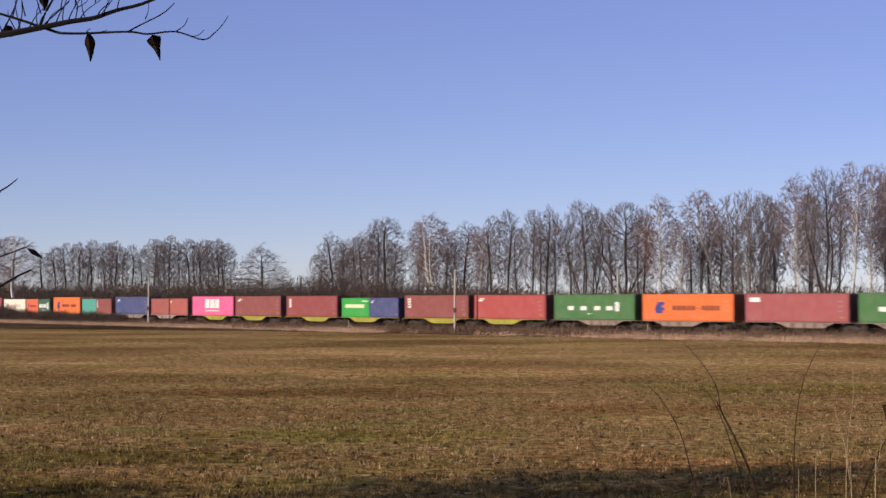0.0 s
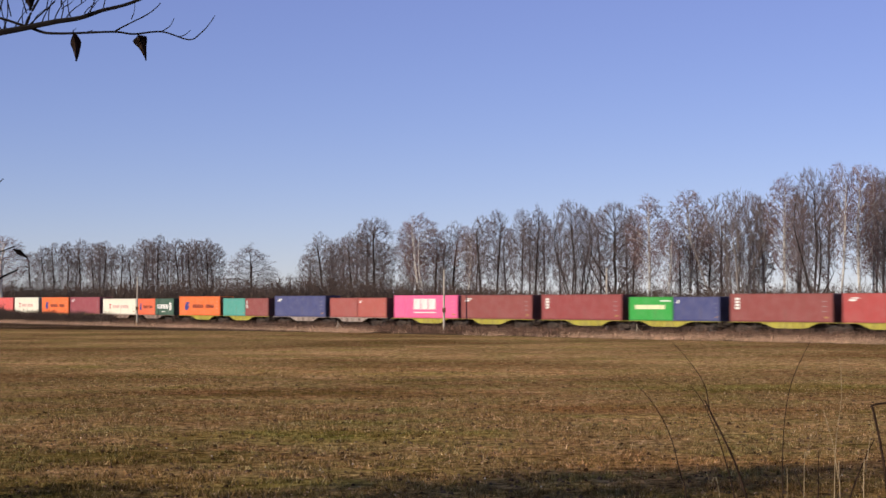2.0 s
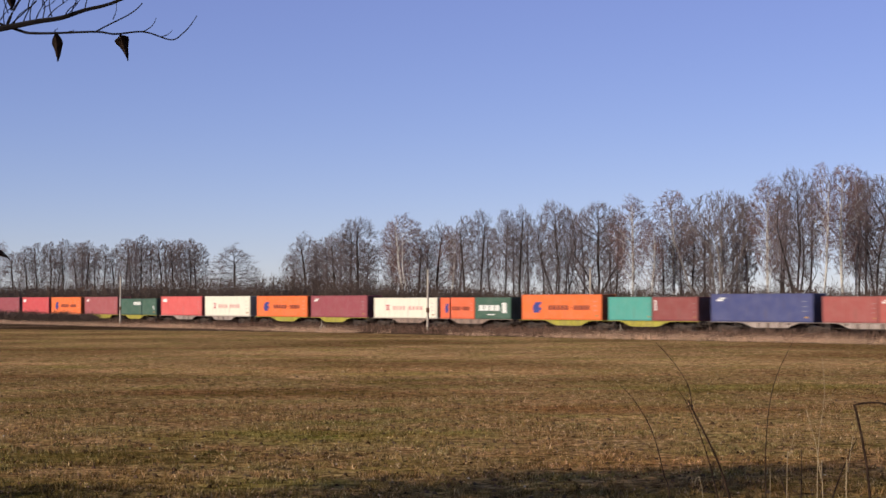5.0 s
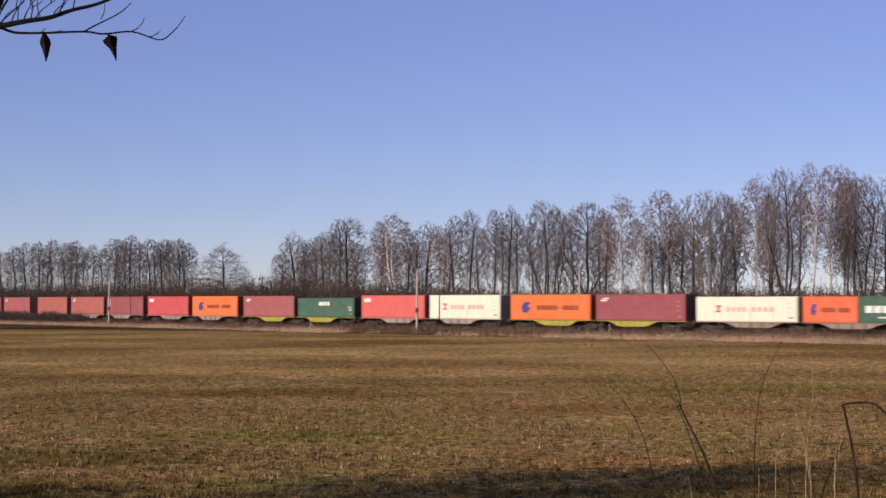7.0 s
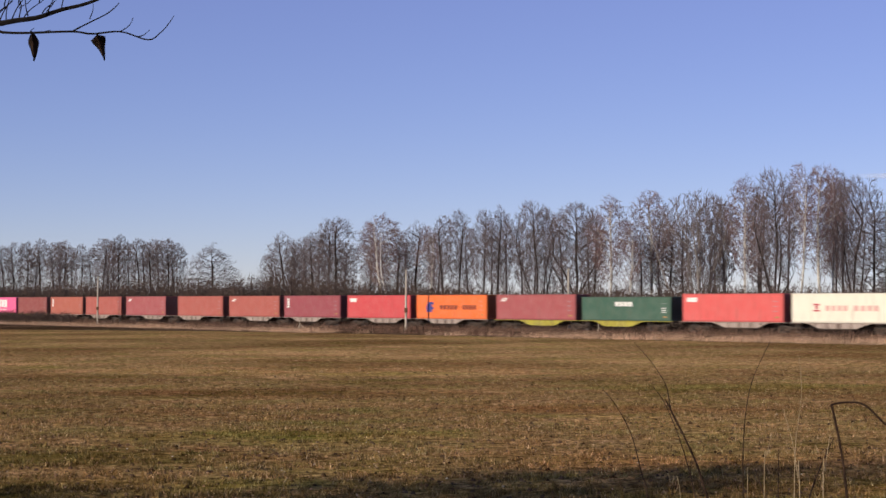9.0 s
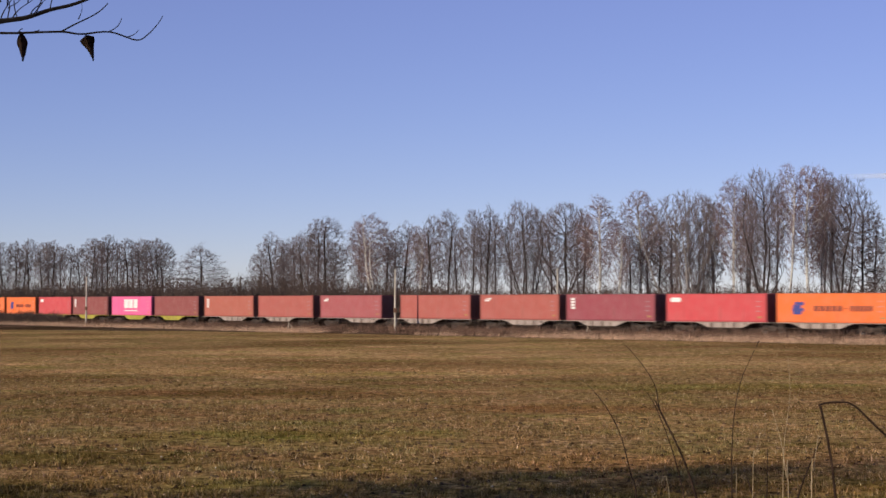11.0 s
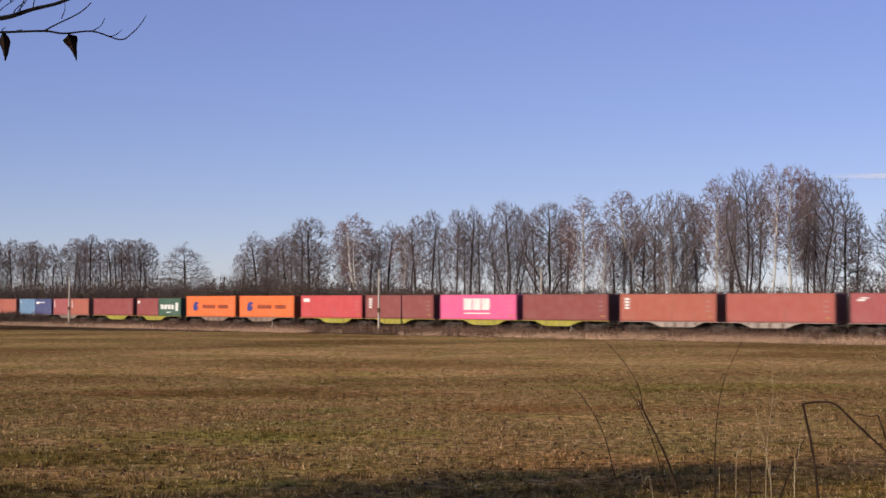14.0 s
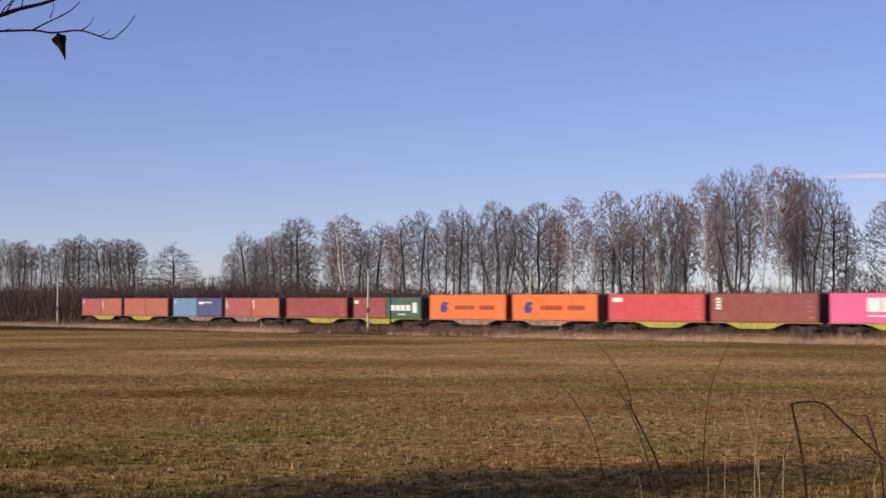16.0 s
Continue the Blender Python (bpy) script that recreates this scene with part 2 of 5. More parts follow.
class Tubes:
    """Collects tapered stems, and gives them as one mesh."""
    def __init__(self):
        self.v, self.f = [], []

    def add(self, pts, radii, sides=4):
        base = len(self.v)
        last = len(pts) - 1
        for i, (p, r) in enumerate(zip(pts, radii)):
            d = (pts[min(i + 1, last)] - pts[max(i - 1, 0)]).normalized()
            u = d.cross(Vector((0.31, 0.17, 0.93)) if abs(d.z) < 0.9 else Vector((1, 0.1, 0))).normalized()
            w = d.cross(u)
            for k in range(sides):
                a = 2 * math.pi * k / sides
                self.v.append(p + r * (math.cos(a) * u + math.sin(a) * w))
        for i in range(last):
            for k in range(sides):
                a, b = base + i * sides + k, base + i * sides + (k + 1) % sides
                self.f.append((a, b, b + sides, a + sides))

    def spike(self, p, q, r):
        """The finest twigs: three-sided points."""
        base = len(self.v)
        d = (q - p).normalized()
        u = d.cross(Vector((0.3, 0.2, 0.9))).normalized()
        w = d.cross(u)
        self.v += [p + r * u, p - r * 0.5 * u + r * 0.87 * w, p - r * 0.5 * u - r * 0.87 * w, q]
        self.f += [(base, base + 1, base + 3), (base + 1, base + 2, base + 3), (base + 2, base, base + 3)]

    def mesh(self, name):
        me = bpy.data.meshes.new(name)
        me.from_pydata([tuple(p) for p in self.v], [], self.f)
        me.update()
        return me


def raw_mesh(name, verts, faces):
    me = bpy.data.meshes.new(name)
    me.from_pydata(verts, [], faces)
    me.update()
    return me


def thing(name, label, category, group="", m=None):
    ob = new(name)
    ob.empty_display_size = 0.2
    if m is not None:
        ob.matrix_basis = m
    return tagged(ob, label, category, group)


# ---- the railway's line: a wide curve ----
A0, B0, PHI, BEND, SPEED = -45.3643, 243.3040, 0.88018, -0.0009283, 26.6218
def line(s, off=0.0, z=0.0):
    """A place on the track's axis; off: metres towards the field."""
    f = PHI + BEND * s
    x = A0 + (math.sin(f) - math.sin(PHI)) / BEND
    y = B0 - (math.cos(PHI) - math.cos(f)) / BEND
    o = 1.22 - off
    return Vector((x + o * math.sin(f), y + o * math.cos(f), z))


def along(s, z=0.0):
    return Matrix.Translation(line(s, 0, z)) @ pose(0, 0, 0, 0, 0, -math.degrees(PHI + BEND * s))


RAIL = 0.70
BED = RAIL + 1.13         # what the containers stand on

# ---- ground ----
def ground_z(x, y):
    """A bank where the camera stands; flat field beyond."""
    t = min(1, max(0, (y - 5.0) / 6.0))
    h = 2.2 * (1 - t * t * (3 - 2 * t))
    t = min(1, max(0, (-12 - y) / 10))
    return h * (1 - t * t * (3 - 2 * t))


def build_ground():
    xs = sorted({round(v, 2) for v in [*np.linspace(-40, 40, 81), *np.linspace(-150, 150, 61), *np.linspace(-3200, 3200, 33)]})
    ys = sorted({round(v, 2) for v in [*np.linspace(-24, 14, 77), *np.linspace(14, 60, 47), *np.linspace(60, 420, 73), *np.linspace(-3200, 3400, 34)]})
    verts, faces = [], []
    for y in ys:
        for x in xs:
            near = 0.05 if 10 < y < 160 else 0.0
            verts.append((x, y, ground_z(x, y) + near * noise.noise(Vector((x * 0.25, y * 0.25, 0)))))
    w = len(xs)
    for j in range(len(ys) - 1):
        for i in range(w - 1):
            a = j * w + i
            faces.append((a, a + 1, a + w + 1, a + w))
    ob = part("ground", raw_mesh("ground", verts, faces), TURF)
    tagged(ob, "wide winter meadow, brown and dull green short turf", "field", kind="structure")


def ribbon(name, offs, zs, s0, s1, step, mat):
    """A strip along the track with the cross-section given by offsets and heights."""
    n = int((s1 - s0) / step)
    verts, faces = [], []
    for i in range(n + 1):
        for o, z in zip(offs, zs):
            v = line(s0 + i * step, o, z)
            verts.append((v.x, v.y, v.z + (0 if z < 0.05 else 0.02 * noise.noise(v))))
    k = len(offs)
    for i in range(n):
        for j in range(k - 1):
            a = i * k + j
            faces.append((a, a + k, a + k + 1, a + 1))
    return part(name, raw_mesh(name, verts, faces), mat)


def edge(s):
    """How far from the track the meadow begins: a widening wedge of rough ground towards the far end."""
    return 8.3 + 0.6 * noise.noise(Vector((s * 0.08, 0, 0))) + 20 * min(3, max(0, (48 - s) / 44.5)) ** 1.1


def build_track():
    tagged(ribbon("embankment", (9.0, 6.5, 3.6, 2.2, -2.2, -3.6, -8.0), (-0.05, 0.08, 0.10, 0.50, 0.50, 0.10, -0.05), -700, 620, 4, BALLAST),
           "low ballast embankment of brown crushed stone", "embankment", kind="structure")
    verts, faces = [], []
    for i in range(0, 251):
        at_s = -600 + 4 * i
        w = edge(at_s)
        for j in range(9):
            o = 3.2 + (w - 3.2) * j / 8
            v = line(at_s, o)
            verts.append((v.x, v.y, -0.03 if j == 8 else 0.16 - 0.10 * j / 8 + 0.05 * noise.noise(Vector((v.x * 0.2, v.y * 0.2, 2)))))
    for i in range(250):
        for j in range(8):
            a = i * 9 + j
            faces.append((a, a + 9, a + 10, a + 1))
    tagged(part("verge", raw_mesh("verge", verts, faces), VERGE), "rough brown verge between field and railway", "verge", kind="structure")
    for off in (0.7525, -0.7525):
        ob = ribbon("rail", (off + 0.07, off + 0.07, off + 0.035, off + 0.035, off - 0.035, off - 0.035, off - 0.07, off - 0.07),
                    (0.55, 0.57, 0.59, RAIL, RAIL, 0.59, 0.57, 0.55), -700, 620, 4, RUST)
        tagged(ob, "rusty steel rail with a worn running top", "rail", "rails of the line")
    verts, faces = [], []
    for i in range(800):
        m = along(-300 + 0.63 * i)
        base = len(verts)
        for sx in (-0.13, 0.13):
            for sy in (-1.3, 1.3):
                for z in (0.45, 0.56):
                    verts.append(tuple(m @ Vector((sx, sy, z))))
        for q in ((0, 1, 3, 2), (4, 6, 7, 5), (0, 4, 5, 1), (2, 3, 7, 6), (1, 5, 7, 3)):
            faces.append(tuple(base + k for k in q))
    tagged(part("sleepers", raw_mesh("sleepers", verts, faces), SLEEPER), "weathered sleepers bedded in ballast", "sleepers", kind="stuff")


build_ground()
build_track()

# ---- containers ----
def container_meshes(length, height):
    """The meshes of one steel box: corrugated skin, posts, rails, doors and castings."""
    L, H, W = length / 2, height, 1.219
    me = {}
    def keep(name, bm):
        mesh = bpy.data.meshes.new(name)
        bm.to_mesh(mesh)
        bm.free()
        me[name] = mesh

    def pressed(name, count, x0, x1, place, depth):
        """A sheet pressed into ridges: place(x, d) gives its two edges."""
        bm = bmesh.new()
        row = []
        w = (x1 - x0) / count
        for i in range(count + 1):
            for dx, dep in ((0, 0.0), (0.26, 0.0), (0.5, depth), (0.76, depth)):
                if i == count and dx > 0:
                    break
                a, b = place(x0 + (i + dx) * w, dep)
                row.append((bm.verts.new(a), bm.verts.new(b)))
        for (a, b), (c, d) in zip(row, row[1:]):
            bm.faces.new((a, c, d, b))
        keep(name, bm)

    n = int(length / 0.278)
    pressed("side_wall", n, -L + 0.12, L - 0.12, lambda x, d: ((x, -W + 0.008 + d, 0.12), (x, -W + 0.008 + d, H - 0.08)), 0.036)
    pressed("roof", n, -L + 0.12, L - 0.12, lambda x, d: ((x, -W + 0.05, H - 0.018 - d), (x, W - 0.05, H - 0.018 - d)), 0.02)
    pressed("end_wall", 8, -W + 0.1, W - 0.1, lambda y, d: ((L - 0.02 - d, y, 0.12), (L - 0.02 - d, y, H - 0.1)), 0.045)
    keep("floor", boxes((-L + 0.1, L - 0.1, -W + 0.03, W - 0.03, 0.10, 0.14)))
    keep("corner_post", boxes((-0.08, 0.08, -0.08, 0.08, 0.12, H - 0.12), bevel=0.012))
    keep("top_rail", boxes((-L + 0.15, L - 0.15, -0.035, 0.035, H - 0.10, H - 0.02), bevel=0.01))
    keep("bottom_rail", boxes((-L + 0.15, L - 0.15, -0.035, 0.035, 0.01, 0.17), bevel=0.01))
    keep("end_beam", boxes((-0.05, 0.05, -W + 0.15, W - 0.15, -0.06, 0.06), bevel=0.01))
    keep("corner_casting", boxes((-0.089, 0.089, -0.081, 0.081, -0.059, 0.059), bevel=0.014))
    bm = boxes((-0.02, 0.02, 0.02, W - 0.1, 0.16, H - 0.16))
    for z in (0.3, 0.75, 1.3, 1.8):
        box(bm, -0.035, -0.02, 0.08, W - 0.16, z, z + 0.3)
    keep("door", bm)
    bm = bmesh.new()
    rod(bm, (0, 0, 0.1), (0, 0, H - 0.12), 0.018, sides=6)
    box(bm, -0.05, -0.015, -0.01, 0.26, 1.05, 1.09)
    keep("lock_rod", bm)
    for mesh in me.values():
        mesh.materials.append(STEEL if mesh.name.startswith("lock_rod") else PAINT)
    return me


SIZES = {"h": (12.192, 2.896), "l": (12.192, 2.591), "s": (6.058, 2.591)}
BOXMESH = {k: container_meshes(*v) for k, v in SIZES.items()}
PLATES = {}


def plate(x0, x1, z0, z1, parent, color, name="marking"):
    """A painted marking on the side that faces the field."""
    key = (round(x1 - x0, 2), round(z1 - z0, 2))
    if key not in PLATES:
        bm = boxes((0, key[0], -0.004, 0.004, 0, key[1]))
        mesh = bpy.data.meshes.new("marking")
        bm.to_mesh(mesh)
        bm.free()
        PLATES[key] = mesh
    return part(name, PLATES[key], LOGO, parent, m=pose(x0, -1.216, z0), color=color)


WHITE, NAVY, RUSTRED = (0.78, 0.77, 0.72), (0.05, 0.06, 0.24), (0.28, 0.06, 0.03)


def letter_blocks(c, L, H, x0, x1, z0, z1, n, color, gap=0.3):
    """A row of plain blocks in place of a trade name."""
    w = (x1 - x0) / n
    for i in range(n):
        plate(x0 + i * w, x0 + (i + 1 - gap) * w, z0, z1, c, color)


def markings(c, L, H, logo, tone):
    X = lambda u: -L / 2 + u * L
    Z = lambda u: H * (1 - u)
    if logo == "one":
        for a, b in ((0.318, 0.424), (0.438, 0.54), (0.554, 0.66)):
            plate(X(a), X(b), Z(0.62), Z(0.16), c, WHITE)
        plate(X(0.325), X(0.66), Z(0.78), Z(0.73), c, WHITE)
    elif logo == "mark_and_name":
        for k, (a, b) in enumerate(((0.168, 0.252), (0.150, 0.225), (0.142, 0.25), (0.152, 0.228))):
            plate(X(a), X(b), Z(0.30 + 0.105 * (k + 1)), Z(0.30 + 0.105 * k), c, NAVY)
        letter_blocks(c, L, H, X(0.34), X(0.60), Z(0.61), Z(0.43), 5, RUSTRED, 0.16)
        letter_blocks(c, L, H, X(0.66), X(0.86), Z(0.61), Z(0.43), 5, RUSTRED, 0.16)
        plate(X(0.61), X(0.64), Z(0.54), Z(0.51), c, RUSTRED)
    elif logo == "wide_name":
        for a in (0.18, 0.34, 0.51, 0.66):
            plate(X(a), X(a + 0.075), Z(0.62), Z(0.46), c, WHITE)
        plate(X(0.765), X(0.815), Z(0.66), Z(0.30), c, WHITE)
        plate(X(0.42), X(0.47), Z(0.78), Z(0.75), c, WHITE)
    elif logo == "short_name":
        for a in (0.12, 0.27, 0.42, 0.57):
            plate(X(a), X(a + 0.12), Z(0.62), Z(0.36), c, WHITE)
        plate(X(0.76), X(0.88), Z(0.72), Z(0.25), c, WHITE)
        plate(X(0.35), X(0.55), Z(0.82), Z(0.77), c, WHITE)
    elif logo == "red_name":
        plate(X(0.2), X(0.255), Z(0.42), Z(0.36), c, (0.5, 0.05, 0.08))
        plate(X(0.215), X(0.24), Z(0.53), Z(0.44), c, (0.5, 0.05, 0.08))
        plate(X(0.2), X(0.255), Z(0.62), Z(0.56), c, (0.5, 0.05, 0.08))
        letter_blocks(c, L, H, X(0.31), X(0.52), Z(0.60), Z(0.42), 4, (0.72, 0.42, 0.37), 0.35)
        letter_blocks(c, L, H, X(0.56), X(0.79), Z(0.60), Z(0.42), 4, (0.72, 0.42, 0.37), 0.35)
    elif logo == "band":
        plate(X(0.14), X(0.82), Z(0.52), Z(0.34), c, (0.72, 0.74, 0.45))
        plate(X(0.72), X(0.95), Z(0.2), Z(0.15), c, WHITE)
    elif logo == "top_name":
        for k in range(4):
            plate(X(0.385 + 0.05 * k), X(0.426 + 0.05 * k), Z(0.40), Z(0.21), c, WHITE)
        for k in range(3):
            plate(X(0.90), X(0.95), Z(0.66 - 0.08 * k), Z(0.63 - 0.08 * k), c, WHITE)
    elif logo == "corner_panel":
        plate(X(0.045), X(0.15), Z(0.30), Z(0.14), c, WHITE)
    elif logo == "corner_small":
        plate(X(0.06), X(0.125), Z(0.27), Z(0.21), c, WHITE)
        plate(X(0.085), X(0.15), Z(0.19), Z(0.15), c, WHITE)
    elif logo == "side_column":
        for k in range(4):
            plate(X(0.055), X(0.10), Z(0.23 + 0.11 * k), Z(0.15 + 0.11 * k), c, WHITE)
    elif logo == "arrow":
        plate(X(0.08), X(0.26), Z(0.34), Z(0.20), c, WHITE)
        plate(X(0.26), X(0.6), Z(0.27), Z(0.22), c, WHITE)
    if logo not in ("wide_name", "short_name", "band"):
        for k in range(3):
            plate(X(0.90), X(0.945), Z(0.30 + 0.17 * k), Z(0.265 + 0.17 * k), c, tuple(0.55 * v + 0.16 for v in tone))
        plate(X(0.92), X(0.955), Z(0.86), Z(0.80), c, (0.42, 0.24, 0.09))


def container(size, color, logo, label):
    L, H = SIZES[size]
    me = BOXMESH[size]
    c = thing("shipping_container", label, "container", "containers on the train")
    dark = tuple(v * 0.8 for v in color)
    end_shade = tuple(0.35 * v + 0.65 * g for v, g in zip(color, (0.075, 0.055, 0.04)))   # shade of the ends and floor, mixed into the paint colour
    for sy in (1, -1):
        part("side_wall", me["side_wall"], None, c, m=Matrix.Diagonal((1, sy, 1, 1)), color=color)
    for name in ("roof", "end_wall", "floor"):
        part(name, me[name], None, c, color=color if name == "roof" else end_shade)
    for sx in (-1, 1):
        for sy in (-1, 1):
            part("corner_post", me["corner_post"], None, c, m=pose(sx * (L / 2 - 0.085), sy * 1.13, 0), color=dark)
            for z in (0.06, H - 0.06):
                part("corner_casting", me["corner_casting"], None, c, m=pose(sx * (L / 2 - 0.09), sy * 1.137, z), color=dark)
        for z in (0.08, H - 0.08):
            part("end_beam", me["end_beam"], None, c, m=pose(sx * (L / 2 - 0.07), 0, z), color=dark)
    for sy in (-1, 1):
        part("top_rail", me["top_rail"], None, c, m=pose(0, sy * 1.18, 0), color=dark)
        part("bottom_rail", me["bottom_rail"], None, c, m=pose(0, sy * 1.18, 0), color=dark)
        d = part("door", me["door"], None, c, m=pose(-L / 2 + 0.04, 0, 0) @ Matrix.Diagonal((1, sy, 1, 1)), color=color)
        for y in (0.3, 0.8):
            part("lock_rod", me["lock_rod"], None, d, m=pose(-0.045, y, 0))
    markings(c, L, H, logo, color)
    return c


MAROON, BROWNRED, SALMON, RED = (0.29, 0.063, 0.062), (0.27, 0.072, 0.065), (0.41, 0.108, 0.085), (0.58, 0.077, 0.083)
ORANGE, PINK, WHITEBOX = (0.85, 0.175, 0.042), (0.85, 0.13, 0.30), (0.82, 0.76, 0.62)
GREEN, DARKGREEN, BRIGHTGREEN = (0.07, 0.175, 0.058), (0.055, 0.12, 0.082), (0.04, 0.36, 0.06)
BLUE, TEAL, LIGHTBLUE, ROSE = (0.07, 0.08, 0.20), (0.09, 0.36, 0.29), (0.15, 0.26, 0.40), (0.37, 0.095, 0.098)
# place along the train, then the boxes: size, colour, marking, description
LOADS = [
    (126.3, ("h", GREEN, "wide_name", "mid-green steel container with spaced white blocks")),
    (113.05, ("h", ROSE, "corner_panel", "faded rose-red steel container with a white corner panel")),
    (99.4, ("h", ORANGE, "mark_and_name", "bright orange steel container with a blue mark")),
    (86.1, ("h", GREEN, "wide_name", "mid-green steel container with spaced white blocks")),
    (72.55, ("h", (0.42, 0.075, 0.07), "corner_small", "dull red steel container with small white marks")),
    (59.3, ("h", BROWNRED, "side_column", "brown-red steel container with a column of white marks")),
    (45.8, ("s", BRIGHTGREEN, "band", "short bright green container with a pale band"), ("s", BLUE, "corner_small", "short navy blue steel container")),
    (32.6, ("h", MAROON, "side_column", "maroon steel container with a column of white marks")),
    (18.9, ("h", BROWNRED, "corner_small", "brown-red steel container with small white marks")),
    (6.1, ("h", PINK, "one", "vivid pink steel container with large white blocks")),
    (-7.65, ("s", (0.36, 0.095, 0.082), "plain", "short dull red weathered steel container"), ("s", (0.42, 0.105, 0.085), "corner_small", "short brick-red steel container with small white marks")),
    (-20.85, ("h", BLUE, "corner_small", "navy blue steel container with a small white mark")),
    (-34.7, ("s", TEAL, "plain", "short teal steel container streaked with rust"), ("s", BROWNRED, "side_column", "short brown-red steel container")),
    (-47.8, ("h", ORANGE, "mark_and_name", "bright orange steel container with a blue mark")),
    (-61.8, ("s", (0.80, 0.15, 0.06), "mark_and_name", "short orange-red steel container with a blue mark"), ("s", DARKGREEN, "short_name", "short dark green container with white blocks")),
    (-74.55, ("l", WHITEBOX, "red_name", "low cream-white container with faded red blocks")),
    (-88.1, ("h", (0.31, 0.07, 0.085), "corner_small", "plum-red steel container with a small white mark")),
    (-101.1, ("h", ORANGE, "mark_and_name", "bright orange steel container with a blue mark")),
    (-115.0, ("h", WHITEBOX, "red_name", "cream-white container with faded red blocks and rust")),
    (-128.1, ("h", (0.68, 0.12, 0.11), "corner_panel", "light red steel container with a white corner panel")),
    (-141.8, ("l", DARKGREEN, "top_name", "low dark green container with a white name panel")),
    (-154.9, ("h", ROSE, "corner_small", "faded rose-brown steel container")),
    (-168.65, ("h", ORANGE, "mark_and_name", "bright orange steel container with a blue mark")),
    (-182.0, ("h", RED, "corner_panel", "vivid red steel container with a white corner panel")),
    (-195.7, ("h", (0.31, 0.07, 0.085), "side_column", "plum-red steel container with a column of white marks")),
    (-209.0, ("h", SALMON, "corner_small", "salmon-red steel container with small white marks")),
    (-222.85, ("h", SALMON, "plain", "salmon-red plain steel container")),
    (-238.6, ("h", ROSE, "corner_small", "crimson steel container with a small white mark")),
    (-252.4, ("h", SALMON, "plain", "salmon-red plain steel container")),
    (-265.8, ("h", (0.42, 0.12, 0.082), "side_column", "orange-brown steel container with white marks")),
    (-279.6, ("h", BROWNRED, "plain", "plain brown-red steel container")),
    (-292.8, ("h", PINK, "one", "vivid pink steel container with large white blocks")),
    (-306.2, ("h", BROWNRED, "side_column", "brown-red steel container with a column of white marks")),
    (-319.1, ("h", RED, "corner_panel", "vivid red steel container with a white corner panel")),
    (-332.8, ("h", ORANGE, "mark_and_name", "bright orange steel container with a blue mark")),
    (-346.0, ("h", ORANGE, "mark_and_name", "bright orange steel container with a blue mark")),
    (-359.7, ("s", MAROON, "corner_panel", "short maroon steel container with a white panel"), ("s", DARKGREEN, "short_name", "short dark green container with white blocks")),
    (-373.1, ("l", MAROON, "plain", "low maroon steel container")),
    (-386.9, ("s", ROSE, "side_column", "short rose-red steel container with white marks"), ("s", (0.42, 0.12, 0.082), "side_column", "short orange-brown steel container")),
    (-399.8, ("s", LIGHTBLUE, "corner_small", "short light blue steel container"), ("s", BLUE, "arrow", "short navy blue container with a white arrow")),
    (-413.4, ("s", (0.42, 0.12, 0.082), "plain", "short salmon-brown steel container"), ("s", (0.42, 0.12, 0.082), "plain", "short salmon-brown steel container")),
    (-426.4, ("s", ROSE, "corner_small", "short rose-red steel container"), ("s", (0.42, 0.12, 0.082), "side_column", "short orange-brown steel container")),
]
YELLOW, DUSTY, PALEGREY = (0.42, 0.36, 0.05), (0.33, 0.23, 0.18), (0.42, 0.335, 0.285)
WAGONS = [DUSTY, DUSTY, YELLOW, YELLOW, YELLOW, PALEGREY, YELLOW, DUSTY, YELLOW, PALEGREY, YELLOW,
          PALEGREY, PALEGREY, PALEGREY, PALEGREY, YELLOW, YELLOW, DUSTY, YELLOW, DUSTY, YELLOW]

# ---- wagons ----
def sill_mesh(half):
    """A fish-bellied side sill; the joint lies at x = 0, the outer end at x = half."""
    top, thin, deep = -0.02, -0.085, -0.64
    x1, x2, x3, x4 = 2.0, 3.9, 6.95, 9.2
    prof = [(0.1, thin), (x1, thin)]
    for k in range(1, 7):
        u = k / 6
        prof.append((x1 + (x2 - x1) * u, thin + (deep - thin) * (u * u * (3 - 2 * u))))
    for k in range(0, 7):
        u = k / 6
        prof.append((x3 + (x4 - x3) * u, deep + (thin - deep) * (u * u * (3 - 2 * u))))
    prof.append((half, thin))
    bm = bmesh.new()
    rows = []
    for x, z in prof:
        rows.append([bm.verts.new((x, y, zz)) for y, zz in ((-0.02, z), (-0.02, top), (0.02, top), (0.02, z))])
    for a, b in zip(rows, rows[1:]):
        for k in range(4):
            bm.faces.new((a[k], b[k], b[(k + 1) % 4], a[(k + 1) % 4]))
    bm.faces.new(rows[0])
    bm.faces.new(rows[-1][::-1])
    # flange along the top and ribs on the belly
    box(bm, 0.1, half, -0.07, 0.05, -0.06, -0.025)
    for x in (3.8, 4.6, 5.4, 6.2, 6.95):
        box(bm, x, x + 0.05, -0.055, -0.02, -0.62, -0.06)
    mesh = bpy.data.meshes.new("side_sill")
    bm.normal_update()
    bm.to_mesh(mesh)
    bm.free()
    mesh.materials.append(SILL)
    return mesh


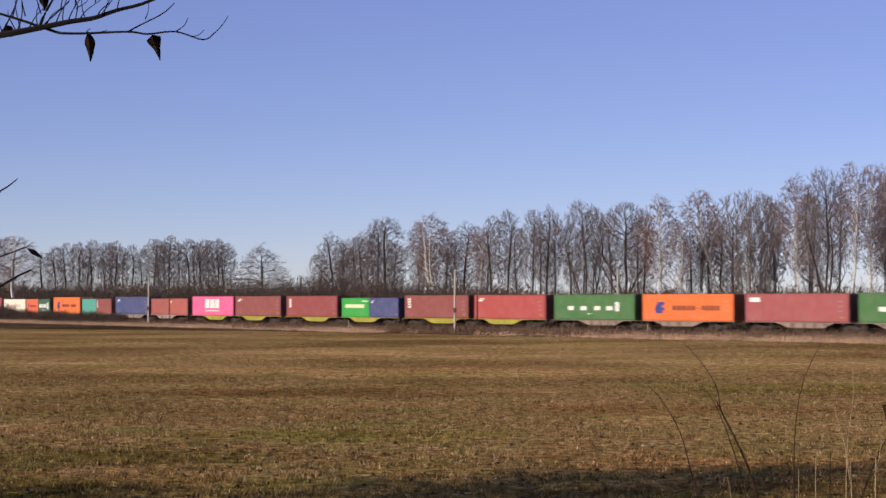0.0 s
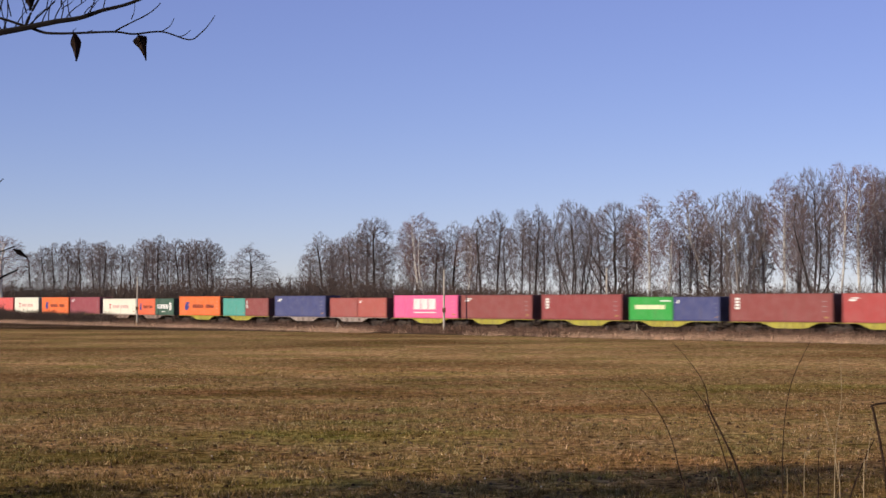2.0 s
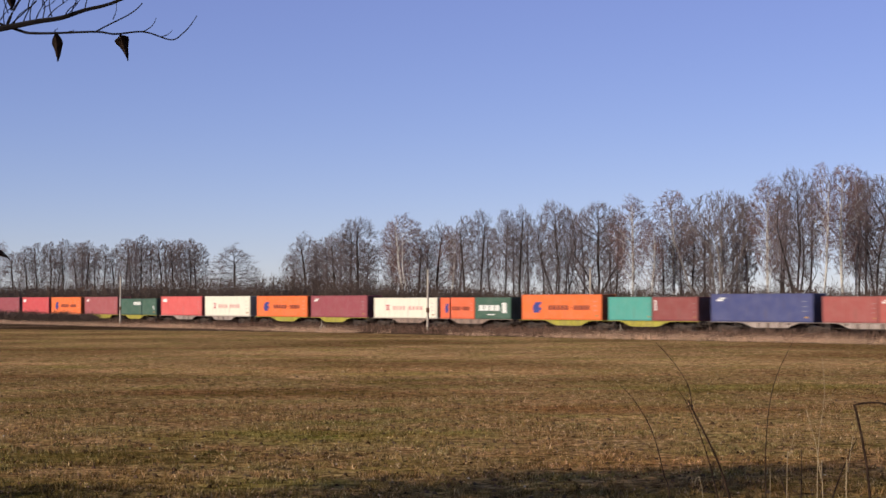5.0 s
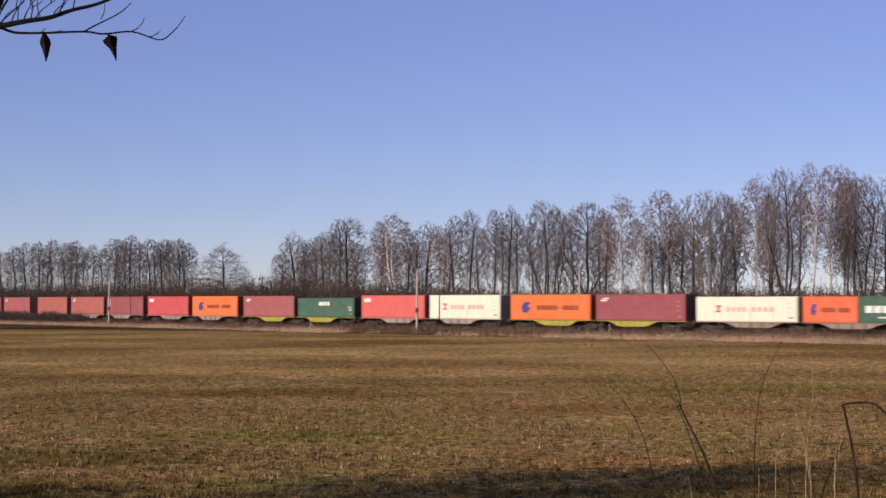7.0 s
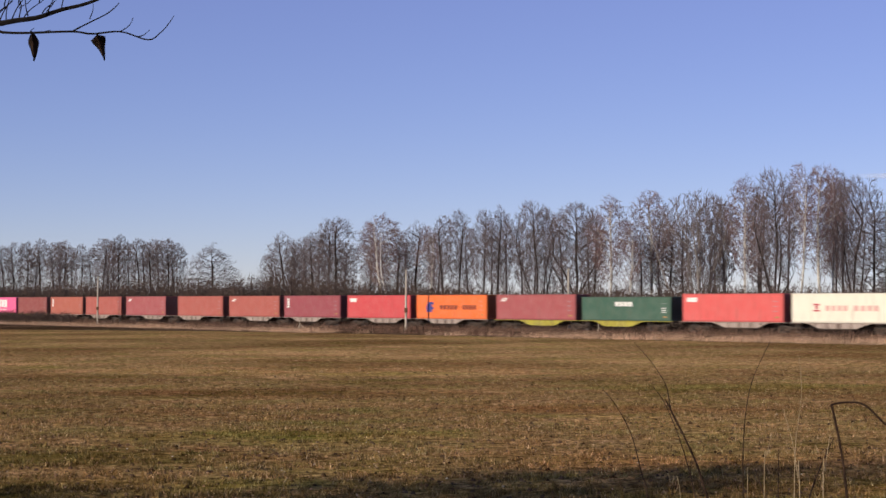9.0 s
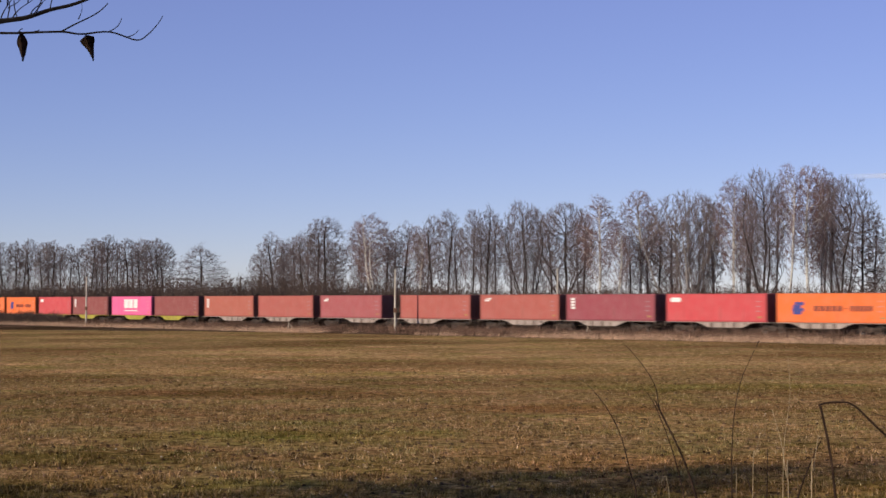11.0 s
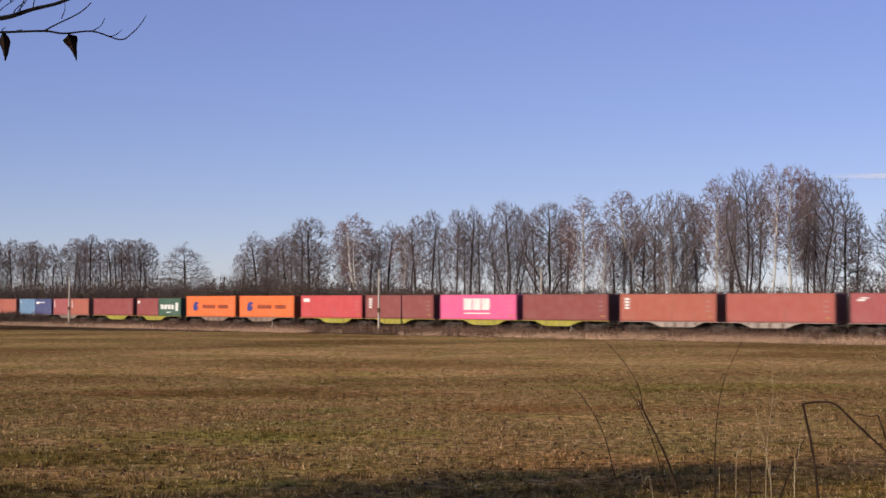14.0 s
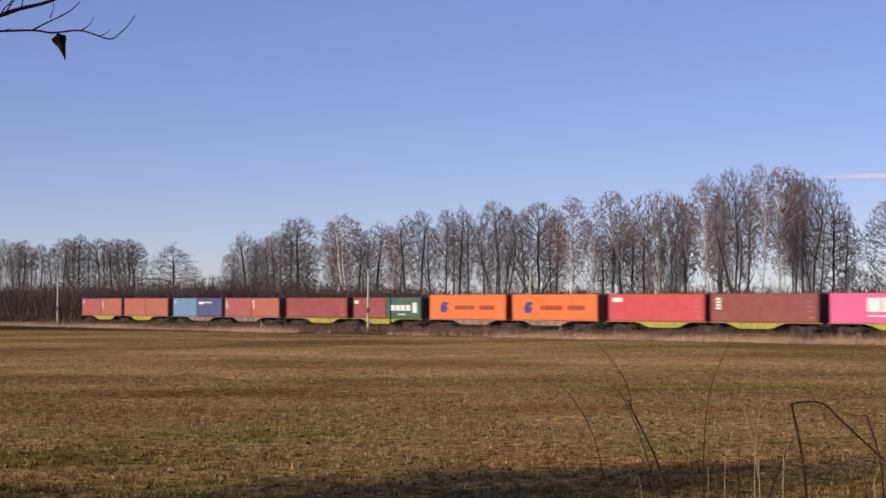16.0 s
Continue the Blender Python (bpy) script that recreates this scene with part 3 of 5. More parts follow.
def wheel_mesh():
    bm = bmesh.new()
    prof = [(0.0, 0.12), (-0.02, 0.30), (-0.05, 0.40), (-0.065, 0.46), (0.05, 0.46), (0.065, 0.495), (0.085, 0.49), (0.08, 0.4), (0.03, 0.3), (0.06, 0.12)]
    n = 20
    rings = [[bm.verts.new((r * math.cos(2 * math.pi * k / n), y, r * math.sin(2 * math.pi * k / n))) for k in range(n)] for y, r in prof]
    for a, b in zip(rings, rings[1:]):
        for k in range(n):
            bm.faces.new((a[k], a[(k + 1) % n], b[(k + 1) % n], b[k]))
    bm.faces.new(rings[0])
    bm.faces.new(rings[-1][::-1])
    bmesh.ops.recalc_face_normals(bm, faces=bm.faces)
    mesh = bpy.data.meshes.new("wheel")
    bm.to_mesh(mesh)
    bm.free()
    mesh.materials.append(TREAD)
    return mesh


def bogie_meshes():
    out = {}
    bm = bmesh.new()
    for y in (-1.0, 1.0):
        box(bm, -1.2, 1.2, y - 0.06, y + 0.06, 0.02, 0.20, bevel=0.02)
        box(bm, -0.45, 0.45, y - 0.08, y + 0.08, -0.22, 0.12, bevel=0.03)
        for x in (-0.9, 0.9):
            box(bm, x - 0.17, x + 0.17, y - 0.12, y + 0.1, -0.16, 0.16, bevel=0.04)
            for d in (-0.26, 0.26):
                rod(bm, (x + d, y, -0.14), (x + d, y, 0.08), 0.07)
    box(bm, -0.25, 0.25, -1.0, 1.0, -0.05, 0.28, bevel=0.03)
    out["bogie_frame"] = bm
    bm = bmesh.new()
    rod(bm, (0, -1.05, 0), (0, 1.05, 0), 0.085)
    out["axle"] = bm
    for k, b in out.items():
        mesh = bpy.data.meshes.new(k)
        b.to_mesh(mesh)
        b.free()
        mesh.materials.append(GEAR)
        out[k] = mesh
    return out


SILLS, WHEEL, BOGIE = {}, wheel_mesh(), bogie_meshes()
DECK = {}


def wagon(gap, end, color):
    """An articulated flat wagon: two platforms on three bogies. gap: half the pitch of its boxes; end: from the joint to the coupling."""
    tone = {YELLOW: "yellow", DUSTY: "dusty pinkish-grey", PALEGREY: "patchy light grey"}[color]
    w = thing("container_wagon", f"articulated flat wagon with {tone} fish-bellied sills", "wagon", "wagons of the train")
    half = end - 0.45
    key = round(half, 1)
    if key not in SILLS:
        SILLS[key] = sill_mesh(half)
        bm = boxes((0.3, half, -0.16, 0.16, -0.62, -0.10))
        for x in (1.2, 3.4, 5.3, 7.2, 9.6, half - 0.5):
            box(bm, x, x + 0.14, -1.1, 1.1, -0.32, -0.08)
        mesh = bpy.data.meshes.new("centre_beam")
        bm.to_mesh(mesh)
        bm.free()
        mesh.materials.append(GEAR)
        DECK[key] = mesh
        bm = boxes((-0.12, 0.12, -1.25, 1.25, -0.42, -0.02), bevel=0.02)
        mesh = bpy.data.meshes.new("headstock")
        bm.to_mesh(mesh)
        bm.free()
        mesh.materials.append(GEAR)
        DECK["head"] = mesh
        bm = bmesh.new()
        rod(bm, (0.1, 0, -0.28), (0.38, 0, -0.28), 0.075)
        rod(bm, (0.38, 0, -0.28), (0.44, 0, -0.28), 0.22, sides=16)
        mesh = bpy.data.meshes.new("buffer")
        bm.to_mesh(mesh)
        bm.free()
        mesh.materials.append(GEAR)
        DECK["buffer"] = mesh
    for turn in (1, -1):
        rot = Matrix.Rotation(0 if turn > 0 else math.pi, 4, "Z")
        for sy in (-1, 1):
            flip = Matrix.Diagonal((1, -sy, 1, 1))
            part("side_sill", SILLS[key], None, w, m=rot @ Matrix.Translation((0, sy * 1.18, 0)) @ flip, color=color)
            part("buffer", DECK["buffer"], None, w, m=rot @ Matrix.Translation((half, sy * 0.875, 0)))
        part("centre_beam", DECK[key], None, w, m=rot)
        part("headstock", DECK["head"], None, w, m=rot @ Matrix.Translation((half - 0.1, 0, 0)))
    if color != YELLOW:
        for side in (-1, 1):
            x0 = 3.6 if side > 0 else -7.3
            part("bottom_chord", boxes((0, 3.7, -0.008, 0.008, -0.65, -0.57)), GEAR, w, m=pose(x0, -1.25, 0))
        rw = random.Random(int(end * 100) + len(SILLS) + int(1000 * gap) + WAGONS.index(color))
        for side in (-1, 1):
            for x in (2.9, 4.1, 5.35, 6.75):
                wide = rw.uniform(0.15, 0.5)
                x0 = side * (x + rw.uniform(0, 0.2)) - (wide if side < 0 else 0)
                part("stiffener", boxes((0, wide, -0.006, 0.006, (-0.34 if x < 3 else -0.62) + rw.uniform(0, 0.08), -0.09)), LOGO, w, m=pose(x0, -1.245, 0), color=(0.15, 0.105, 0.085))
    part("coupling", boxes((end - 0.5, end + 0.3, -0.06, 0.06, -0.34, -0.22)), GEAR, w)
    for x in (-(half - 2.3), 0, half - 2.3):
        b = part("bogie", BOGIE["bogie_frame"], None, w, m=pose(x, 0, RAIL + 0.46 - BED))
        for ax in (-0.9, 0.9):
            part("axle", BOGIE["axle"], None, b, m=pose(ax, 0, 0))
            for sy in (-1, 1):
                part("wheel", WHEEL, None, b, m=Matrix.Translation((ax, sy * 0.75, 0)) @ Matrix.Diagonal((1, -sy, 1, 1)))
    return w


TRAIN = []
for s, *loads in LOADS:
    for k, (size, color, logo, label) in enumerate(loads):
        off = 0.0 if len(loads) == 1 else (-3.06, 3.06)[k]
        TRAIN.append((s + off, container(size, color, logo, label)))
for i, color in enumerate(WAGONS):
    a, b = LOADS[2 * i][0], LOADS[2 * i + 1][0]
    TRAIN.append(((a + b) / 2, wagon((a - b) / 2, 13.42 if a - b < 15 else 14.7, color)))

# ---- trees ----
def aside(rng, d, angle):
    """A direction that leaves d by about that angle."""
    n = d.cross(Vector((rng.uniform(-1, 1), rng.uniform(-1, 1), rng.uniform(-1, 1)))).normalized()
    a = angle * rng.uniform(0.7, 1.3)
    return (d * math.cos(a) + n * math.sin(a)).normalized()


# crown: where it begins, its half-width at 18 m of height, the height of its widest part, how round its top is,
# the pull on growing shoots and their rise, the fall of the finest twigs, the stem's radius, the number of growing points
FORMS = {"alder": dict(base=0.22, wide=3.0, belly=0.50, top=0.60, pull=0.06, rise=0.38, droop=0.15, r=0.25, n=1250, seed=11),
         "far": dict(base=0.30, wide=3.0, belly=0.60, top=0.55, pull=0.08, rise=0.42, droop=0.12, r=0.30, n=800, seed=12),
         "oak": dict(base=0.20, wide=4.3, belly=0.60, top=0.55, pull=0.08, rise=0.42, droop=0.25, r=0.34, n=1500, seed=13),
         "birch": dict(base=0.30, wide=2.7, belly=0.55, top=0.70, pull=0.12, rise=0.6, droop=-0.4, r=0.22, n=1250, seed=14),
         "clump": dict(base=0.16, wide=4.6, belly=0.72, top=0.50, pull=0.2, rise=0.95, droop=0.3, r=0.16, n=1150, seed=15),
         "flat": dict(base=0.26, wide=4.8, belly=0.28, top=0.85, pull=-0.01, rise=0.2, droop=0.05, r=0.24, n=1500, seed=16)}


def stems_of(style, rng, P):
    """The first stems, as lists of places half a metre apart, each with the stem and place from which it leaves."""
    def run(p, d, length, wob, lift):
        pts, d = [p], d.normalized()
        for _ in range(int(length / 0.5)):
            d = (d + Vector((rng.uniform(-wob, wob), rng.uniform(-wob, wob), rng.uniform(-wob, wob) + lift))).normalized()
            pts.append(pts[-1] + d * 0.5)
        return pts

    if style == "clump":
        out = []
        for k in range(7):
            a = 2.4 * k + rng.uniform(-0.3, 0.3)
            lean = 0.06 + 0.30 * (k / 6) ** 0.7
            out.append((None, run(Vector((0.16 * k * math.cos(a), 0.16 * k * math.sin(a), -0.3)), Vector((lean * math.cos(a), lean * math.sin(a), 1)), rng.uniform(12.0, 15.5) - 3 * lean, 0.035, 0.012)))
        return out
    if style == "oak":
        trunk = run(Vector((0, 0, -0.3)), Vector((rng.uniform(-0.06, 0.06), 0, 1)), rng.uniform(3.6, 4.8), 0.03, 0)
        out = [(None, trunk)]
        for k in range(5):
            a = 2 * math.pi * (k + 0.5 * rng.random()) / 5
            open_ = (0.12, 0.5, 0.65, 0.45, 0.8)[k]
            out.append((len(trunk) - 1 - k % 3, run(trunk[-1 - k % 3], Vector((open_ * math.cos(a), open_ * math.sin(a), 1)), (11.0, 8.5, 7.0, 8.0, 5.5)[k] * rng.uniform(0.9, 1.1), 0.10, 0.03)))
        return out
    high = {"alder": 16.2, "far": 16.0, "birch": 16.0, "flat": 13.5}[style]
    return [(None, run(Vector((0, 0, -0.3)), Vector((rng.uniform(-0.05, 0.05), rng.uniform(-0.05, 0.05), 1)), high, 0.04, 0.05))]


def grow(style, variant):
    """A bare winter tree, 18 m high: shoots grow from the stems towards points spread through the crown's space."""
    P = FORMS[style]
    rng = random.Random(100 * P["seed"] + variant)
    pos, up, girth = [], [], []
    for leave, pts in stems_of(style, rng, P):
        last = len(pts) - 1
        for i, p in enumerate(pts):
            if i == 0 and leave is not None:
                continue
            up.append((leave if leave is not None else -1) if i == (0 if leave is None else 1) else len(pos) - 1)
            pos.append(p)
            thick = P["r"] * (0.62 if leave is not None else 1.0)
            girth.append(max(0.02, thick * (1 - 0.88 * (i / last) ** 0.9) if not (style == "oak" and leave is None) else thick * (1.12 - 0.2 * i / last)))
    goals = []
    while len(goals) < P["n"]:
        u = rng.random()
        h = P["base"] + (1 - P["base"]) * u
        w = (u / P["belly"]) ** 0.6 if u < P["belly"] else max(0.0, 1 - ((u - P["belly"]) / (1 - P["belly"])) ** 2) ** P["top"]
        r, a = P["wide"] * w * rng.random() ** 0.48, rng.uniform(0, 2 * math.pi)
        p = Vector((r * math.cos(a), r * math.sin(a), 18 * h))
        if style == "flat":
            p.z = round(p.z / 1.3) * 1.3 + rng.uniform(-0.5, 0.5) - 0.10 * r
        if noise.noise(p * 0.33 + Vector((variant * 9.1, 0, 0))) > -0.24:
            goals.append(p)
    goals = np.array(goals)
    at_node = np.zeros(len(goals), int)
    gap = np.full(len(goals), 1e9)
    cost = np.full(len(goals), 1e9)

    def near(first):
        fresh = np.array([tuple(p) for p in pos[first:]])
        v = goals[:, None, :] - fresh[None, :, :]
        flat = np.hypot(v[:, :, 0], v[:, :, 1])
        true = np.hypot(flat, v[:, :, 2])
        d = np.hypot(flat, v[:, :, 2] - P["rise"] * flat)     # shoots rise towards their goals
        k = d.argmin(1)
        d = d[np.arange(len(goals)), k]
        better = d < cost
        cost[better], at_node[better] = d[better], first + k[better]
        np.minimum(gap, true.min(1), out=gap)

    near(0)
    kids = collections.Counter()
    for _ in range(60):
        live = (gap > 0.42) & (gap < 7.0)
        if not live.any():
            break
        pulls = collections.defaultdict(lambda: Vector((0, 0, 0)))
        for g in np.nonzero(live)[0]:
            k = int(at_node[g])
            pulls[k] += (Vector(goals[g]) - pos[k]).normalized()
        first = len(pos)
        for k, v in pulls.items():
            if kids[k] > 2 or v.length < 1e-3:
                continue
            kids[k] += 1
            d = v.normalized() + Vector((rng.uniform(-0.16, 0.16), rng.uniform(-0.16, 0.16), rng.uniform(-0.16, 0.16) + P["pull"]))
            if up[k] >= 0:
                d += 0.55 * (pos[k] - pos[up[k]]).normalized()
            pos.append(pos[k] + d.normalized() * 0.5)
            up.append(k)
            girth.append(0.0)
        if len(pos) == first:
            break
        near(first)
    # girth: each shoot carries those that leave it
    load = [0.0] * len(pos)
    main = {}
    for i in range(len(pos) - 1, -1, -1):
        load[i] = max(load[i], 0.017 ** 2.1)
        girth[i] = max(girth[i], min(load[i] ** (1 / 2.1), 0.17))
        k = up[i]
        if k >= 0:
            load[k] += load[i]
            if k not in main or girth[i] > girth[main[k]]:
                main[k] = i
    wood, crown = Tubes(), Tubes()
    for i in range(len(pos)):
        k = up[i]
        if k >= 0 and main[k] == i:
            continue
        chain = [k] if k >= 0 else []
        j = i
        while j is not None:
            chain.append(j)
            j = main.get(j)
        rad = [girth[c] for c in chain]
        if k >= 0:
            rad[0] = rad[1]
        big = max(rad)
        if len(chain) > 1:
            (wood if big > 0.036 else crown).add([pos[c] for c in chain], rad, 6 if big > 0.15 else 4 if big > 0.05 else 3)
    # the finest twigs
    fine = 0.6 if style == "far" else 1.0
    for i, p in enumerate(pos):
        if girth[i] > 0.034 or up[i] < 0:
            continue
        d = (p - pos[up[i]]).normalized()
        tip = i not in main
        for _ in range(4 if tip else 3):
            e = aside(rng, d, 0.4 if tip else 0.75)
            e.z += P["droop"]
            q = p + e.normalized() * rng.uniform(0.4, 0.85)
            crown.spike(p, q, 0.019 / fine ** 1.1)
            if rng.random() < fine * 0.9:
                o, e = p.lerp(q, rng.uniform(0.2, 0.7)), aside(rng, e.normalized(), 0.7)
                e.z += P["droop"]
                crown.spike(o, o + e.normalized() * rng.uniform(0.35, 0.7), 0.015 / fine ** 1.1)
    return wood.mesh("trunk"), crown.mesh("crown")


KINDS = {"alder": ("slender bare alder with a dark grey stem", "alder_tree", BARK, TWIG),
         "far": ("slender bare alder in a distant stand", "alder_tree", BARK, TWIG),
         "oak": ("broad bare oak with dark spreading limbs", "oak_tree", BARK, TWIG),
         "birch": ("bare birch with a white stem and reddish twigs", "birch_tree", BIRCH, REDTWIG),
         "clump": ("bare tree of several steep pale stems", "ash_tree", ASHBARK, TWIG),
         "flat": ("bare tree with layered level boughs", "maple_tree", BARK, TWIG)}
MODELS = {}


def tree(style, variant, x, y, H, width, turn, group="trees behind the railway"):
    label, name, bark, twig = KINDS[style]
    key = (style, variant)
    m = pose(x, y, 0, 0, 0, turn)
    if key not in MODELS:
        wood, crown = grow(style, variant)
        t = thing(name, label, "tree", group)
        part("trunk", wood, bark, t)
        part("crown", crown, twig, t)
        MODELS[key] = t
        t.matrix_basis = m
    else:
        t = copy_thing(MODELS[key], m)
        tagged(t, label, "tree", group)
    broad = width / (2 * FORMS[style]["wide"])
    t.scale = (broad, broad, H / 18.3)
    return t


# x, y, height, crown's width, kind and variant
LEFT_STAND = [
    (-99.2, 330, 18.1, 10.8, "birch", 2), (-108.1, 345, 18.2, 9.2, "alder", 1), (-110.7, 392, 16.3, 6.3, "far", 3), (-106.3, 388, 17.5, 5.8, "far", 2),
    (-102.4, 402, 18.6, 5.3, "far", 1), (-96.6, 404, 18.7, 6.1, "far", 3), (-82.1, 402, 19.2, 6.1, "far", 1), (-74.1, 402, 18.9, 6.1, "far", 3),
    (-27.4, 310, 15.5, 5.5, "far", 1), (-21.9, 296, 16.4, 5.2, "far", 3), (-16.7, 292, 14.8, 4.7, "far", 2), (-11.0, 292, 15.8, 5.2, "far", 3),
    (-0.1, 276, 17.1, 4.4, "far", 1), (5.1, 262, 16.3, 4.2, "far", 2), (8.9, 258, 17.0, 4.6, "far", 3),
]
BACK_ROW = [
    (13.4, 246, 16.4, 4.4, "far", 1), (22.9, 238, 16.5, 4.6, "far", 3), (32.6, 232, 17.3, 4.7, "far", 2), (40.5, 222, 18.0, 4.9, "far", 1),
    (44.2, 218, 19.0, 4.4, "far", 2), (47.3, 214, 19.5, 4.4, "far", 3), (54.4, 216, 20.6, 4.4, "far", 2), (59.5, 210, 16.1, 4.3, "far", 1),
]
FAR_STAND = [
    (-104.6, 392, 18.8, 5.9, "far", 1), (-100.0, 385, 18.5, 5.1, "far", 2), (-98.2, 392, 19.4, 5.9, "far", 3), (-92.9, 384, 18.5, 4.8, "far", 1),
    (-92.2, 390, 19.0, 5.2, "far", 2), (-92.1, 398, 17.9, 4.2, "far", 3), (-86.7, 385, 17.9, 5.1, "far", 3), (-81.0, 382, 19.4, 5.8, "far", 1),
    (-81.4, 392, 19.4, 5.2, "far", 2), (-75.9, 378, 19.9, 5.7, "far", 3), (-76.6, 392, 18.8, 4.9, "far", 1), (-72.5, 384, 19.2, 6.1, "far", 2),
    (-68.5, 380, 19.0, 5.4, "far", 3), (-68.1, 388, 19.2, 5.2, "far", 1), (-65.1, 381, 19.1, 6.4, "far", 2), (-64.1, 386, 18.4, 6.5, "far", 3),
    (-87.4, 400, 17.4, 4.6, "far", 2),
]
MIDDLE_STAND = [
    (-43.5, 305, 14.9, 11.9, "flat", 1), (-31.7, 300, 13.2, 4.8, "far", 2), (-28.4, 290, 16.7, 6.2, "alder", 1), (-27.4, 300, 15.7, 5.3, "alder", 2),
    (-24.5, 292, 16.0, 5.7, "alder", 3), (-22.5, 285, 16.5, 5.6, "alder", 1), (-18.7, 268, 17.8, 6.2, "alder", 4), (-16.5, 264, 18.0, 7.5, "alder", 2),
    (-9.0, 262, 18.8, 7.7, "birch", 1), (-11.6, 268, 17.8, 4.5, "birch", 2), (-7.5, 272, 16.6, 5.3, "alder", 3), (-3.5, 266, 17.4, 6.4, "alder", 1),
    (-1.6, 258, 16.5, 4.6, "birch", 3), (1.1, 250, 17.4, 6.0, "alder", 4), (3.3, 244, 18.1, 5.2, "alder", 2), (-5.6, 282, 16.2, 5.0, "alder", 4),
]
ROW_BEHIND_TRACK = [
    (7.1, 238, 17.9, 4.6, "alder", 3), (9.0, 235, 18.2, 5.2, "alder", 1), (10.8, 244, 17.2, 4.3, "alder", 4), (13.5, 222, 18.1, 6.9, "oak", 1),
    (15.4, 226, 17.3, 5.6, "oak", 2), (19.0, 216, 17.4, 8.8, "oak", 3), (22.6, 208, 18.2, 5.7, "birch", 1), (24.4, 204, 14.5, 4.3, "birch", 3),
    (26.4, 206, 12.9, 3.7, "alder", 2), (27.9, 208, 18.9, 6.5, "birch", 2), (31.0, 214, 14.5, 4.7, "alder", 3), (33.0, 200, 17.8, 10.6, "clump", 1),
    (36.2, 206, 17.7, 6.4, "clump", 2),
]
TALL_STAND = [
    (33.6, 216, 16.4, 5.7, "alder", 1), (42.0, 205, 17.8, 5.1, "alder", 2),
    (38.3, 196, 19.9, 5.4, "birch", 1), (38.8, 182, 19.2, 6.6, "oak", 1), (44.2, 193, 21.1, 4.1, "birch", 3), (47.0, 194, 21.1, 5.3, "birch", 2),
    (49.1, 197, 21.2, 5.2, "birch", 1), (49.4, 188, 18.8, 6.2, "oak", 2), (52.2, 190, 18.1, 7.7, "flat", 2), 
    (52.0, 203, 20.4, 5.4, "alder", 1), (61.0, 195, 16.6, 7.3, "alder", 3), (65.0, 198, 17.6, 7.0, "oak", 3), (60.3, 205, 8.0, 6.4, "clump", 2),
    (18.2, 232, 16.7, 5.1, "alder", 2), (22.2, 226, 17.0, 5.0, "alder", 4),
]
for stand in (LEFT_STAND, BACK_ROW, FAR_STAND, MIDDLE_STAND, ROW_BEHIND_TRACK, TALL_STAND):
    for i, (x, y, H, width, style, variant) in enumerate(stand):
        tree(style, variant, x, y, H, width, (i * 137) % 360)


def leaning_birch():
    """A birch whose lower stem bends before it rises."""
    rng = random.Random(77)
    t = thing("birch_tree", "slender birch with a bent white lower stem", "tree", "trees behind the railway", pose(-7.6, 245, 0))
    wood, crown = Tubes(), Tubes()
    pts = [Vector(q) for q in ((0, 0, -0.2), (-0.05, 0, 2.6), (-0.2, 0, 4.8), (-0.75, 0.1, 6.6), (-1.15, 0.1, 8.4), (-1.25, 0.2, 11.0), (-1.2, 0.2, 14.0))]
    wood.add(pts, [0.17, 0.16, 0.15, 0.13, 0.10, 0.07, 0.03], 7)
    for k in range(26):
        p = pts[3].lerp(pts[4], k / 8) if k < 8 else pts[4].lerp(pts[5], (k - 8) / 9) if k < 17 else pts[5].lerp(pts[6], (k - 17) / 9)
        d = Vector((math.cos(k * 2.4), math.sin(k * 2.4), 1.1)).normalized()
        q = p + d * rng.uniform(1.0, 2.0)
        crown.add([p, p.lerp(q, 0.5) + Vector((0, 0, 0.1)), q], [0.03, 0.024, 0.014], 3)
        for _ in range(9):
            o, e = p.lerp(q, rng.uniform(0.2, 1)), aside(rng, d, 0.8)
            e.z -= 0.5
            crown.spike(o, o + e.normalized() * rng.uniform(0.4, 1.0), 0.016)
    part("trunk", wood.mesh("trunk"), BIRCH, t)
    part("crown", crown.mesh("crown"), REDTWIG, t)


leaning_birch()

# trees beside and behind the camera: they shade the near edge of the field
for x, y, H, style, variant in ((-12.2, 17.1, 14.2, "alder", 4), (-15.6, 16.3, 14.2, "birch", 3), (-19.5, 15.5, 13.6, "far", 1), (-31.5, 10.3, 14.6, "far", 2)):
    t = tree(style, variant, x, y, H, 0.46 * H, x * 7, "trees beside the bank")
    t.location.z = ground_z(x, y)

# ---- thicket behind the track, and the far woods ----
def thicket(name, label, n, place, height, seed, mat, girth=0.02):
    rng = random.Random(seed)
    t = Tubes()
    for _ in range(n):
        x, y = place(rng)
        h = height(x, y) * rng.uniform(0.6, 1.0)
        p = Vector((x, y, 0))
        for _ in range(3):
            d = Vector((rng.uniform(-0.35, 0.35), rng.uniform(-0.35, 0.35), 1)).normalized()
            q = p + d * h * rng.uniform(0.7, 1.0)
            thick = girth
            t.spike(p, q, thick * 1.6)
            for _ in range(4):
                a = p.lerp(q, rng.uniform(0.15, 0.95))
                e = a + Vector((rng.uniform(-1, 1), rng.uniform(-1, 1), rng.uniform(0.1, 1.0))) * rng.uniform(0.4, 1.1)
                t.spike(a, e, thick)
    return tagged(part(name, t.mesh(name), mat), label, "thicket", kind="stuff")


def belt(rng):
    s = rng.uniform(-225, 60)
    v = line(s, -rng.uniform(9.5, 20.0))
    return v.x, v.y


